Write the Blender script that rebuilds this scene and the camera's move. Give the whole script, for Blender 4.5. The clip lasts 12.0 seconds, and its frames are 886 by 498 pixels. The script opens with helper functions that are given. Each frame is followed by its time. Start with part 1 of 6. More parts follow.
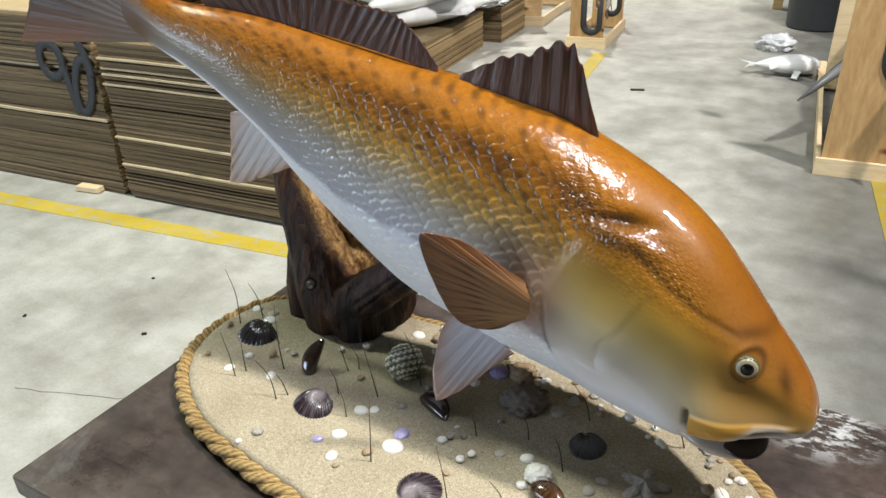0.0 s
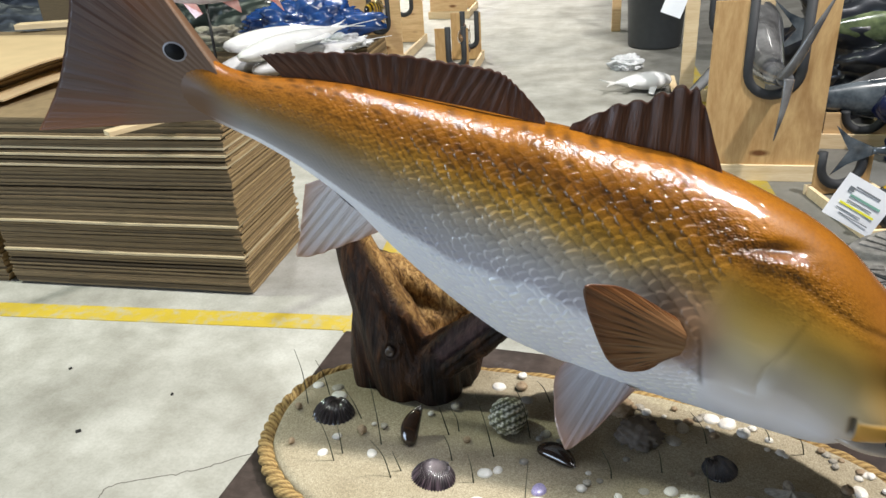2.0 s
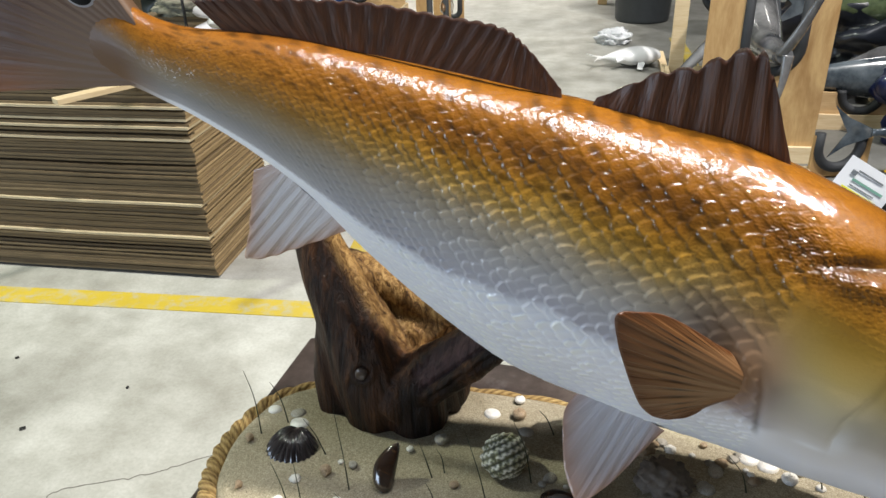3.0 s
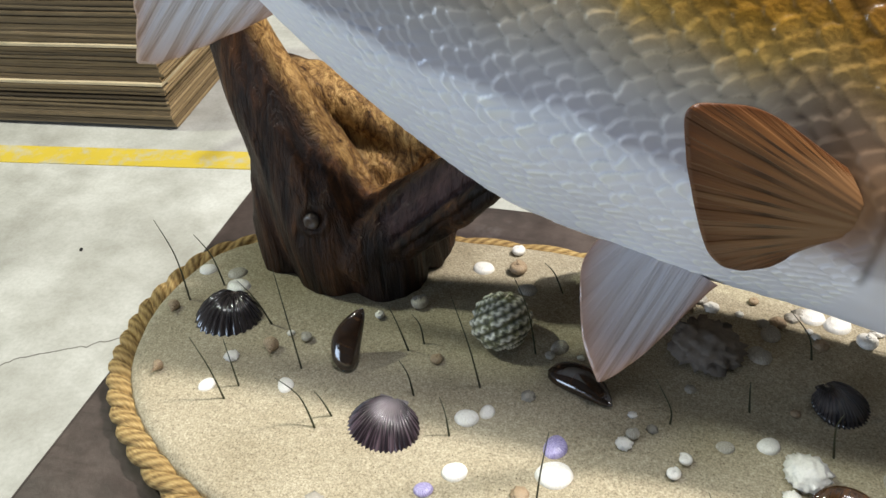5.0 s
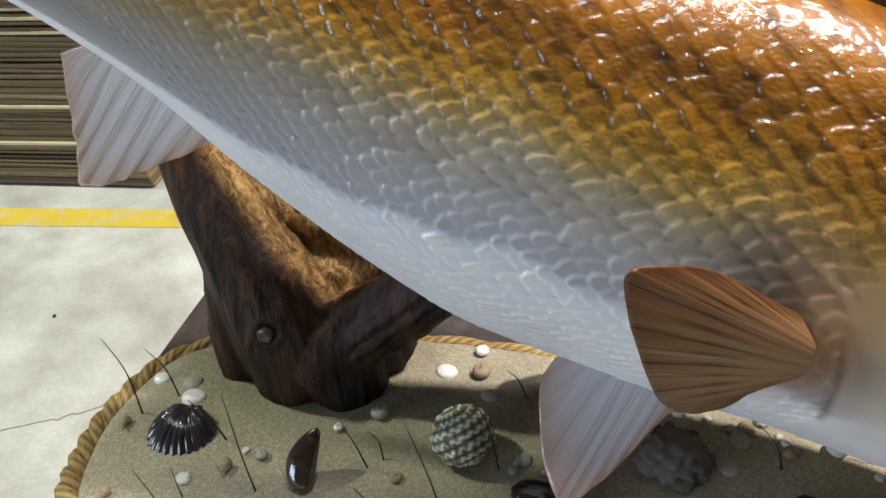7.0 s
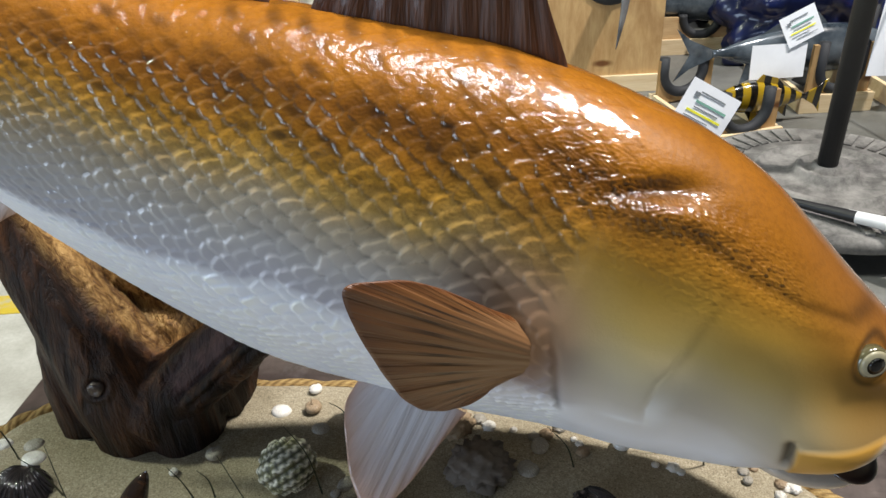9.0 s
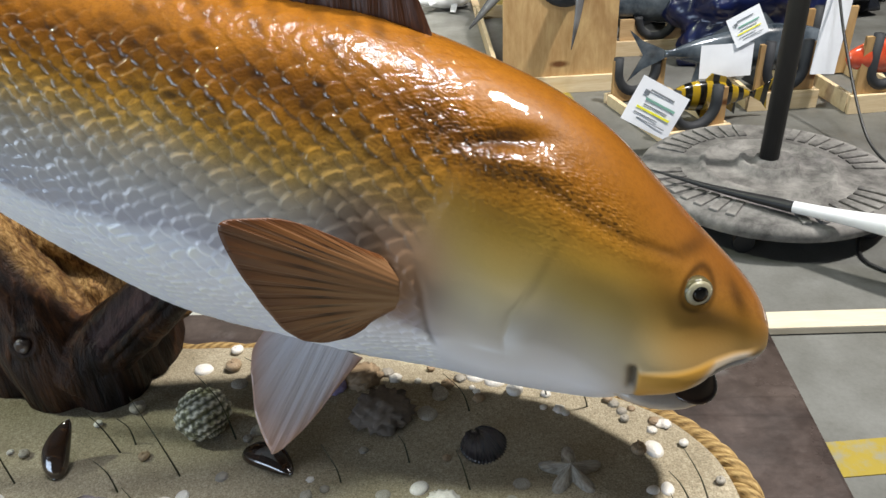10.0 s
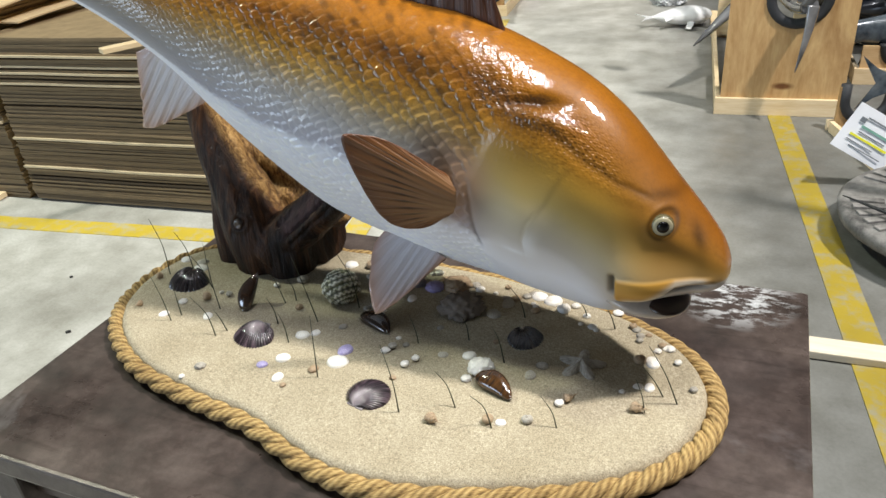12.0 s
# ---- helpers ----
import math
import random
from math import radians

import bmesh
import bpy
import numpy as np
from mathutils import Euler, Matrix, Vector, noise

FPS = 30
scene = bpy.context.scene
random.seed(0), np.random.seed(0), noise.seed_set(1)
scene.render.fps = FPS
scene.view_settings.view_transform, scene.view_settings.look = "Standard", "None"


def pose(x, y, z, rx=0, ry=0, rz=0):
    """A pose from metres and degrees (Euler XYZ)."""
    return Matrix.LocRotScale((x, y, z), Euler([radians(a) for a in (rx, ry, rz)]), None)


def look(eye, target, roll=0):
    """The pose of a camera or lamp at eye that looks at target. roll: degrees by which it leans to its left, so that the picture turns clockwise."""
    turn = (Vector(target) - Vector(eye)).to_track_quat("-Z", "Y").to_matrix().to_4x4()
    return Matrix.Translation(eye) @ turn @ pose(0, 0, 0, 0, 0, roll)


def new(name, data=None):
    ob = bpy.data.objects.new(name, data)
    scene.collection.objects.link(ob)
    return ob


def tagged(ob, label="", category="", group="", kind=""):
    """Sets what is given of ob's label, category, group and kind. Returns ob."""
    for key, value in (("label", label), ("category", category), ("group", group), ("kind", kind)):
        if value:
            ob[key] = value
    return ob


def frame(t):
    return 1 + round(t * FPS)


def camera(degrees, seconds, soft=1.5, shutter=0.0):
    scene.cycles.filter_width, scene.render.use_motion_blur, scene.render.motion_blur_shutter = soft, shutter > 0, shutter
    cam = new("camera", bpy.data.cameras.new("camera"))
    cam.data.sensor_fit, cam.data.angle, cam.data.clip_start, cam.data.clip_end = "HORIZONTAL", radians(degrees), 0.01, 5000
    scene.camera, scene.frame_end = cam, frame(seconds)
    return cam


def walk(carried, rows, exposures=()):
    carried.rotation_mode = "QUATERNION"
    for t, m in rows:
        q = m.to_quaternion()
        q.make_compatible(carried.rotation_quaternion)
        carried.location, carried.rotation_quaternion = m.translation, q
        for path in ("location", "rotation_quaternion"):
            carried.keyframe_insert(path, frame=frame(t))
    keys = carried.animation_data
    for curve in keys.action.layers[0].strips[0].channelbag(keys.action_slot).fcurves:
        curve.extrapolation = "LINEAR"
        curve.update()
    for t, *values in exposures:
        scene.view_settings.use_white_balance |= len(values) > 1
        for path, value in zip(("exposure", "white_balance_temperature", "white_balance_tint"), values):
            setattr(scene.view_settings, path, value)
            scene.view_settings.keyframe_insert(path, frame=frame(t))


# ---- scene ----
cam = camera(61.0, 12.0)
PATH = [
    (0.0, (0.3296, -0.5964, 1.418), (-0.5673, 0.9275, 0.484), -1.6),
    (0.5, (0.235, -0.6347, 1.452), (-0.5062, 0.9936, 0.559), -3.0),
    (1.0, (0.1387, -0.681, 1.483), (-0.5307, 1.0128, 0.658), -3.7),
    (1.5, (0.0813, -0.7142, 1.47), (-0.5808, 0.9863, 0.652), -3.9),
    (2.0, (0.0521, -0.6935, 1.447), (-0.5124, 1.0179, 0.58), -3.4),
    (2.5, (0.0253, -0.6265, 1.429), (-0.5019, 1.0774, 0.525), -3.3),
    (3.0, (-0.0081, -0.5249, 1.393), (-0.5121, 1.1732, 0.463), -2.0),
    (3.5, (-0.0401, -0.4523, 1.335), (-0.5074, 1.1874, 0.29), -2.4),
    (3.7, (-0.0458, -0.4321, 1.314), (-0.5096, 1.1751, 0.217), -2.3),
    (5.3, (-0.0487, -0.3612, 1.258), (-0.4522, 1.1459, 0.007), -2.6),
    (5.5, (-0.0427, -0.3539, 1.262), (-0.433, 1.1577, 0.013), -2.7),
    (6.0, (-0.0396, -0.3413, 1.271), (-0.4363, 1.183, 0.04), -4.2),
    (6.5, (-0.0403, -0.3267, 1.28), (-0.4431, 1.2124, 0.068), -3.8),
    (6.7, (-0.0394, -0.3169, 1.287), (-0.4441, 1.231, 0.087), -3.4),
    (8.5, (0.0435, -0.3406, 1.321), (-0.2438, 1.3442, 0.283), -3.8),
    (9.0, (0.0731, -0.3686, 1.315), (-0.1286, 1.3252, 0.272), -3.4),
    (9.5, (0.1008, -0.4036, 1.314), (-0.0516, 1.2942, 0.268), -3.2),
    (10.0, (0.1471, -0.4343, 1.307), (0.0073, 1.273, 0.275), -3.0),
    (10.5, (0.2219, -0.4713, 1.305), (-0.0548, 1.2287, 0.289), -3.5),
    (11.0, (0.2917, -0.5374, 1.314), (-0.1838, 1.1481, 0.347), -4.5),
    (11.5, (0.3306, -0.6055, 1.323), (-0.2927, 1.0395, 0.371), -5.4),
    (12.0, (0.352, -0.6532, 1.348), (-0.3637, 0.9405, 0.375), -4.6),
]
walk(cam, [(t, look(eye, target, roll)) for t, eye, target, roll in PATH])

# ---- light ----
world = bpy.data.worlds.new("world")
scene.world = world
world.use_nodes = True
world.node_tree.nodes["Background"].inputs[0].default_value = (0.8, 0.88, 1.0, 1)
world.node_tree.nodes["Background"].inputs[1].default_value = 0.002
scene.view_settings.exposure = 0.0


def lamp(x, y, z, sx, sy, watts, color, turn=(0, 0, 0), spread=180):
    data = bpy.data.lights.new("high_bay_light", "AREA")
    data.shape, data.size, data.size_y, data.energy, data.color = "ELLIPSE" if sx == sy else "RECTANGLE", sx, sy, watts, color
    data.spread = radians(spread)
    ob = new("high_bay_light", data)
    ob.matrix_world = pose(x, y, z, *turn)
    return ob


# round high-bay lamps under the roof, a light panel over the bench, and daylight from a dock door
WARM, GREENISH, COOL = (1.0, 0.955, 0.90), (0.92, 1.0, 0.81), (0.64, 0.79, 1.0)
lamp(3.7, 1.25, 7.6, 0.50, 0.50, 980, WARM)
lamp(-6.0, 0.55, 7.6, 0.55, 0.55, 500, GREENISH)
for x, y, w in ((-4.6, 9.5, 480), (3.0, 11.0, 110), (-1.5, 17.0, 360)):
    lamp(x, y, 7.6, 0.7, 0.7, w, WARM, spread=105)
lamp(1.0, 0.25, 7.6, 0.9, 2.2, 280, (0.93, 0.95, 1.0))
lamp(-10.0, -8.6, 2.15, 7.8, 4.2, 1000, COOL, (90, 0, 0))


# ---- materials ----
class Mat:
    """A node material with short calls for the usual nodes."""

    def __init__(self, name, rough=0.6, metal=0.0, coat=0.0, spec=0.5):
        self.m = bpy.data.materials.new(name)
        self.m.use_nodes = True
        self.t = self.m.node_tree
        self.b = self.t.nodes["Principled BSDF"]
        self.b.inputs["Roughness"].default_value = rough
        self.b.inputs["Metallic"].default_value = metal
        self.b.inputs["Coat Weight"].default_value = coat
        self.b.inputs["Coat Roughness"].default_value = 0.06
        self.b.inputs["Specular IOR Level"].default_value = spec
        self.height = None

    def node(self, kind, **inputs):
        n = self.t.nodes.new(kind)
        for k, v in inputs.items():
            key = int(k[1:]) if k[0] == "i" and k[1:].isdigit() else k.replace("_", " ")
            self.put(n.inputs[key], v)
        return n

    def put(self, socket, v):
        if isinstance(v, bpy.types.NodeSocket):
            self.t.links.new(v, socket)
        else:
            socket.default_value = v

    def coords(self, scale=(1, 1, 1), uv=False, world=False):
        if world:
            src = self.t.nodes.new("ShaderNodeNewGeometry").outputs["Position"]
        else:
            src = self.t.nodes.new("ShaderNodeTexCoord").outputs["UV" if uv else "Object"]
        n = self.t.nodes.new("ShaderNodeMapping")
        self.t.links.new(src, n.inputs[0])
        n.inputs["Scale"].default_value = scale
        return n.outputs[0]

    def noise(self, scale, detail=4.0, rough=0.6, at=None, distort=0.0):
        n = self.node("ShaderNodeTexNoise", Scale=scale, Detail=detail, Roughness=rough, Distortion=distort)
        self.t.links.new(at or self.coords(), n.inputs["Vector"])
        return n.outputs["Fac"]

    def ramp(self, fac, *stops):
        n = self.t.nodes.new("ShaderNodeValToRGB")
        self.put(n.inputs[0], fac)
        e = n.color_ramp.elements
        while len(e) < len(stops):
            e.new(0.5)
        for el, (p, c) in zip(e, stops):
            el.position, el.color = p, (*c, 1) if len(c) == 3 else c
        return n.outputs[0]

    def mix(self, fac, a, b, kind="MIX"):
        n = self.t.nodes.new("ShaderNodeMix")
        n.data_type, n.blend_type = "RGBA", kind
        for s, v in ((n.inputs[0], fac), (n.inputs[6], a), (n.inputs[7], b)):
            self.put(s, (*v, 1) if isinstance(v, tuple) and len(v) == 3 else v)
        return n.outputs[2]

    def math(self, op, a, b=0.0, clamp=False):
        n = self.t.nodes.new("ShaderNodeMath")
        n.operation, n.use_clamp = op, clamp
        self.put(n.inputs[0], a)
        self.put(n.inputs[1], b)
        return n.outputs[0]

    def attr(self, name):
        n = self.t.nodes.new("ShaderNodeAttribute")
        n.attribute_name = name
        return n.outputs["Color"]

    def random(self):
        return self.t.nodes.new("ShaderNodeObjectInfo").outputs["Random"]

    def color(self, c):
        self.put(self.b.inputs["Base Color"], (*c, 1) if isinstance(c, tuple) and len(c) == 3 else c)
        return self

    def rough(self, v):
        self.put(self.b.inputs["Roughness"], v)
        return self

    def bump(self, height, strength=0.3, distance=0.01):
        n = self.node("ShaderNodeBump", Strength=strength, Distance=distance, Height=height)
        if self.height:
            self.t.links.new(self.height, n.inputs["Normal"])
        self.height = n.outputs[0]
        self.t.links.new(self.height, self.b.inputs["Normal"])
        return self


def plain(name, color, rough=0.6, metal=0.0, coat=0.0, vary=0.12, scale=20.0, bump=0.05):
    """A material of one colour with fine grain and soft patches."""
    m = Mat(name, rough, metal, coat)
    dark = tuple(c * (1 - vary) for c in color)
    light = tuple(min(1, c * (1 + vary)) for c in color)
    m.color(m.ramp(m.noise(scale), (0.3, dark), (0.7, light)))
    if bump:
        m.bump(m.noise(scale * 8), bump, 0.002)
    return m.m


def concrete_material():
    m = Mat("concrete", 0.5)
    big = m.ramp(m.noise(0.7, 5, 0.6, m.coords(world=True)), (0.3, (0.43, 0.43, 0.40)), (0.62, (0.565, 0.56, 0.52)))
    mid = m.ramp(m.noise(5.5, 6, 0.65, m.coords(world=True)), (0.35, (0.7, 0.69, 0.66)), (0.65, (1, 1, 1)))
    fine = m.ramp(m.noise(90, 3, 0.7, m.coords(world=True)), (0.3, (0.86, 0.86, 0.85)), (0.6, (1, 1, 1)))
    stain = m.ramp(m.noise(1.1, 4, 0.6, m.coords(world=True), 0.8), (0.50, (1, 1, 1)), (0.70, (0.70, 0.69, 0.67)))
    c = m.mix(1.0, m.mix(1.0, m.mix(1.0, big, mid, "MULTIPLY"), fine, "MULTIPLY"), stain, "MULTIPLY")
    # the concrete turns darker past the aisle line
    past_line = m.node("ShaderNodeVectorMath", i0=m.t.nodes.new("ShaderNodeNewGeometry").outputs["Position"], i1=(0.991, 0.133, 0.0))
    past_line.operation = "DOT_PRODUCT"
    edge = m.math("ADD", past_line.outputs["Value"], m.math("MULTIPLY", m.noise(1.3, 5, 0.6, m.coords(world=True)), 0.6))
    c = m.mix(m.math("MULTIPLY", m.ramp(m.math("MULTIPLY", edge, 0.5), (0.18, (0, 0, 0)), (0.50, (1, 1, 1))), 0.9), c, m.mix(1.0, c, (0.25, 0.255, 0.26), "MULTIPLY"))
    m.color(c)
    m.rough(m.ramp(m.noise(3, 4), (0.3, (0.32,) * 3), (0.7, (0.6,) * 3)))
    m.bump(m.noise(60, 5), 0.08, 0.004)
    return m.m


def yellow_material(name, wear):
    m = Mat(name, 0.5)
    worn = m.ramp(m.noise(14, 8, 0.7, m.coords(world=True)), (0.36, (0.50, 0.46, 0.30)), (0.52, (0.62, 0.46, 0.045)))
    m.color(m.mix(1.0, worn, m.ramp(m.noise(3, 4, 0.6, m.coords(world=True)), (0.3, (0.78 * wear, 0.78 * wear, 0.80 * wear)), (0.7, (wear, wear, wear))), "MULTIPLY"))
    m.bump(m.noise(60, 5), 0.08, 0.004)
    return m.m


def wood_material(name, light, dark, rough=0.6, scale=1.0, grain=(1.5, 14, 14), coat=0.0, swirl=1.2):
    """Sawn timber: long grain along the object's local x, rings and a few knots."""
    m = Mat(name, rough, 0, coat)
    at = m.coords(tuple(g * scale for g in grain))
    w = m.noise(1.6, 5, 0.6, at, swirl)
    fine = m.noise(9, 3, 0.7, at)
    c = m.ramp(w, (0.32, dark), (0.5, tuple((a + b) / 2 for a, b in zip(light, dark))), (0.66, light))
    c = m.mix(0.35, c, m.ramp(fine, (0.35, dark), (0.65, light)))
    knot = m.ramp(m.node("ShaderNodeTexVoronoi", Vector=m.coords((2.2, 6, 6)), Scale=1.0).outputs["Distance"], (0.06, (0.28, 0.16, 0.08)), (0.13, (1, 1, 1)))
    tone = m.ramp(m.random(), (0.0, (0.86, 0.85, 0.83)), (1.0, (1.06, 1.06, 1.06)))
    m.color(m.mix(1.0, m.mix(1.0, c, knot, "MULTIPLY"), tone, "MULTIPLY"))
    m.bump(fine, 0.12, 0.003)
    return m.m


def cardboard_material(name="cardboard", pale=1.0):
    m = Mat(name, 0.85)
    at = m.coords((6, 6, 60), world=True)
    tone = m.ramp(m.random(), (0.0, (0.085, 0.062, 0.034)), (0.2, (0.132, 0.099, 0.054)), (0.75, (0.182, 0.139, 0.078)), (1.0, (0.245, 0.19, 0.112)))
    c = m.mix(1.0, tone, m.ramp(m.noise(3, 5, 0.65, at), (0.3, (0.72, 0.7, 0.68)), (0.65, (1, 1, 1))), "MULTIPLY")
    m.color(m.mix(1.0, c, (1.10 * pale, 1.02 * pale, 0.92 * pale), "MULTIPLY"))
    m.bump(m.noise(3, 4, 0.6, m.coords((90, 90, 160), world=True)), 0.25, 0.004)
    return m.m


def table_material():
    m = Mat("oxidised_steel", 0.42, 0.25)
    at = m.coords((1, 1, 1), world=True)
    base = m.ramp(m.noise(9, 7, 0.7, at), (0.3, (0.022, 0.017, 0.015)), (0.5, (0.062, 0.046, 0.040)), (0.72, (0.135, 0.104, 0.092)))
    scuff = m.noise(3.2, 6, 0.75, at, 0.4)
    worn = m.ramp(scuff, (0.60, (0, 0, 0)), (0.72, (1, 1, 1)))
    c = m.mix(m.math("MULTIPLY", worn, 0.40), base, (0.24, 0.23, 0.23))
    corner = m.node("ShaderNodeVectorMath", i0=m.t.nodes.new("ShaderNodeNewGeometry").outputs["Position"], i1=(0.36, 0.26, 0.78))
    corner.operation = "DISTANCE"
    flake = m.math("MULTIPLY", m.ramp(corner.outputs["Value"], (0.03, (1, 1, 1)), (0.085, (0, 0, 0))), m.ramp(m.noise(38, 6, 0.7, m.coords((1, 2.2, 1), world=True)), (0.48, (0, 0, 0)), (0.56, (1, 1, 1))))
    c = m.mix(m.math("MULTIPLY", flake, 0.9), c, (0.60, 0.61, 0.62))
    streak = m.ramp(m.noise(2.5, 5, 0.7, m.coords((3, 45, 3), world=True)), (0.55, (1, 1, 1)), (0.75, (0.6, 0.58, 0.56)))
    m.color(m.mix(1.0, c, streak, "MULTIPLY"))
    m.rough(m.ramp(m.noise(6, 6, 0.7, at), (0.3, (0.22,) * 3), (0.7, (0.6,) * 3)))
    m.bump(m.noise(40, 6, 0.7, at), 0.2, 0.003)
    return m.m


def sand_material():
    m = Mat("sand", 0.9)
    at = m.coords(world=True)
    c = m.ramp(m.noise(620, 2, 0.7, at), (0.30, (0.26, 0.22, 0.150)), (0.5, (0.42, 0.365, 0.260)), (0.70, (0.57, 0.51, 0.39)))
    c = m.mix(1.0, c, m.ramp(m.noise(240, 3, 0.7, at), (0.34, (0.80, 0.79, 0.77)), (0.62, (1.08, 1.08, 1.07))), "MULTIPLY")
    soft = m.ramp(m.noise(18, 5, 0.6, at), (0.3, (0.80, 0.78, 0.74)), (0.7, (1, 1, 1)))
    speck = m.ramp(m.noise(800, 1, 0.5, at), (0.24, (0.25, 0.2, 0.16)), (0.31, (1, 1, 1)))
    m.color(m.mix(1.0, m.mix(1.0, c, soft, "MULTIPLY"), speck, "MULTIPLY"))
    m.bump(m.noise(600, 3, 0.7, at), 0.5, 0.0015)
    m.bump(m.noise(60, 4, 0.6, at), 0.2, 0.003)
    return m.m


def driftwood_material():
    m = Mat("driftwood", 0.55, 0, 0.0, 0.3)
    at = m.coords((24, 24, 3.2), world=True)
    g = m.noise(1.6, 6, 0.62, at, 1.2)
    c = m.ramp(g, (0.34, (0.008, 0.004, 0.003)), (0.47, (0.022, 0.009, 0.004)), (0.60, (0.056, 0.023, 0.009)), (0.74, (0.14, 0.060, 0.022)))
    streak = m.noise(1.5, 5, 0.7, m.coords((95, 95, 6), world=True), 0.8)
    c = m.mix(1.0, c, m.ramp(streak, (0.34, (0.35, 0.33, 0.32)), (0.60, (1.25, 1.22, 1.18))), "MULTIPLY")
    raw = m.ramp(m.noise(2.0, 8, 0.75, m.coords((46, 46, 18), world=True), 1.6), (0.36, (0.035, 0.016, 0.006)), (0.46, (0.19, 0.095, 0.028)), (0.58, (0.44, 0.26, 0.090)), (0.74, (0.70, 0.48, 0.21)))
    plum = m.ramp(m.noise(2.0, 5, 0.7, m.coords((60, 60, 20), world=True)), (0.35, (0.020, 0.010, 0.011)), (0.65, (0.070, 0.036, 0.036)))
    m.color(m.mix(m.attr("split"), m.mix(m.attr("raw"), c, raw), plum))
    m.bump(g, 0.9, 0.012)
    m.bump(streak, 0.7, 0.004)
    m.bump(m.noise(3, 6, 0.7, m.coords((60, 60, 14), world=True), 1.0), 0.35, 0.003)
    return m.m


def rope_material():
    m = Mat("manila_rope", 0.8)
    at = m.coords((1, 1, 1), uv=True)
    sep = m.node("ShaderNodeSeparateXYZ", Vector=at)
    turn = m.math("ADD", m.math("MULTIPLY", sep.outputs[1], 5.0), m.math("MULTIPLY", sep.outputs[0], 95.0))
    yarn = m.math("ADD", m.math("MULTIPLY", m.math("SINE", m.math("MULTIPLY", turn, 2 * math.pi)), 0.13), m.math("MULTIPLY", m.noise(1.0, 4, 0.7, m.coords((130, 26, 1), uv=True)), 0.9))
    f = m.math("ADD", yarn, 0.06)
    c = m.ramp(f, (0.22, (0.10, 0.055, 0.018)), (0.48, (0.42, 0.27, 0.095)), (0.78, (0.70, 0.51, 0.22)))
    m.color(m.mix(1.0, c, m.ramp(m.noise(9, 3, 0.6, m.coords(world=True)), (0.3, (0.72, 0.68, 0.62)), (0.65, (1, 1, 1))), "MULTIPLY"))
    m.bump(f, 0.9, 0.003)
    return m.m


def fish_skin_material():
    m = Mat("painted_fish_skin", 0.42, 0, 1.0, 0.18)
    m.b.inputs["Coat IOR"].default_value = 1.62
    m.b.inputs["Coat Roughness"].default_value = 0.045
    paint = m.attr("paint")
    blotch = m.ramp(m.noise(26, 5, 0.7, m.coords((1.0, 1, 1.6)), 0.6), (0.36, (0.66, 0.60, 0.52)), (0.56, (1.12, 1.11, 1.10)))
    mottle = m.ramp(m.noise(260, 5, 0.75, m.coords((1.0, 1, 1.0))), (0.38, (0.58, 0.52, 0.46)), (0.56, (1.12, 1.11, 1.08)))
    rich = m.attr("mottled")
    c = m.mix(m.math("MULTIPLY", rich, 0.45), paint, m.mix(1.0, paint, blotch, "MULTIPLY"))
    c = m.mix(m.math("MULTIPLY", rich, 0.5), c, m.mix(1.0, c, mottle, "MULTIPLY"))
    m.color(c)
    rough_coat = m.node("ShaderNodeBump", Strength=0.8, Distance=0.0010, Height=m.math("MULTIPLY", m.noise(110, 4, 0.6, m.coords((1.2, 1.0, 1.2)), 0.8), m.attr("fuzzy")))
    m.put(m.b.inputs["Coat Normal"], rough_coat.outputs[0])
    m.put(m.b.inputs["Coat Weight"], m.attr("lacquer"))
    m.bump(m.noise(420, 3, 0.65), 0.10, 0.0010)
    m.bump(m.math("MULTIPLY", m.noise(230, 4, 0.7), rich), 0.35, 0.0014)
    return m.m


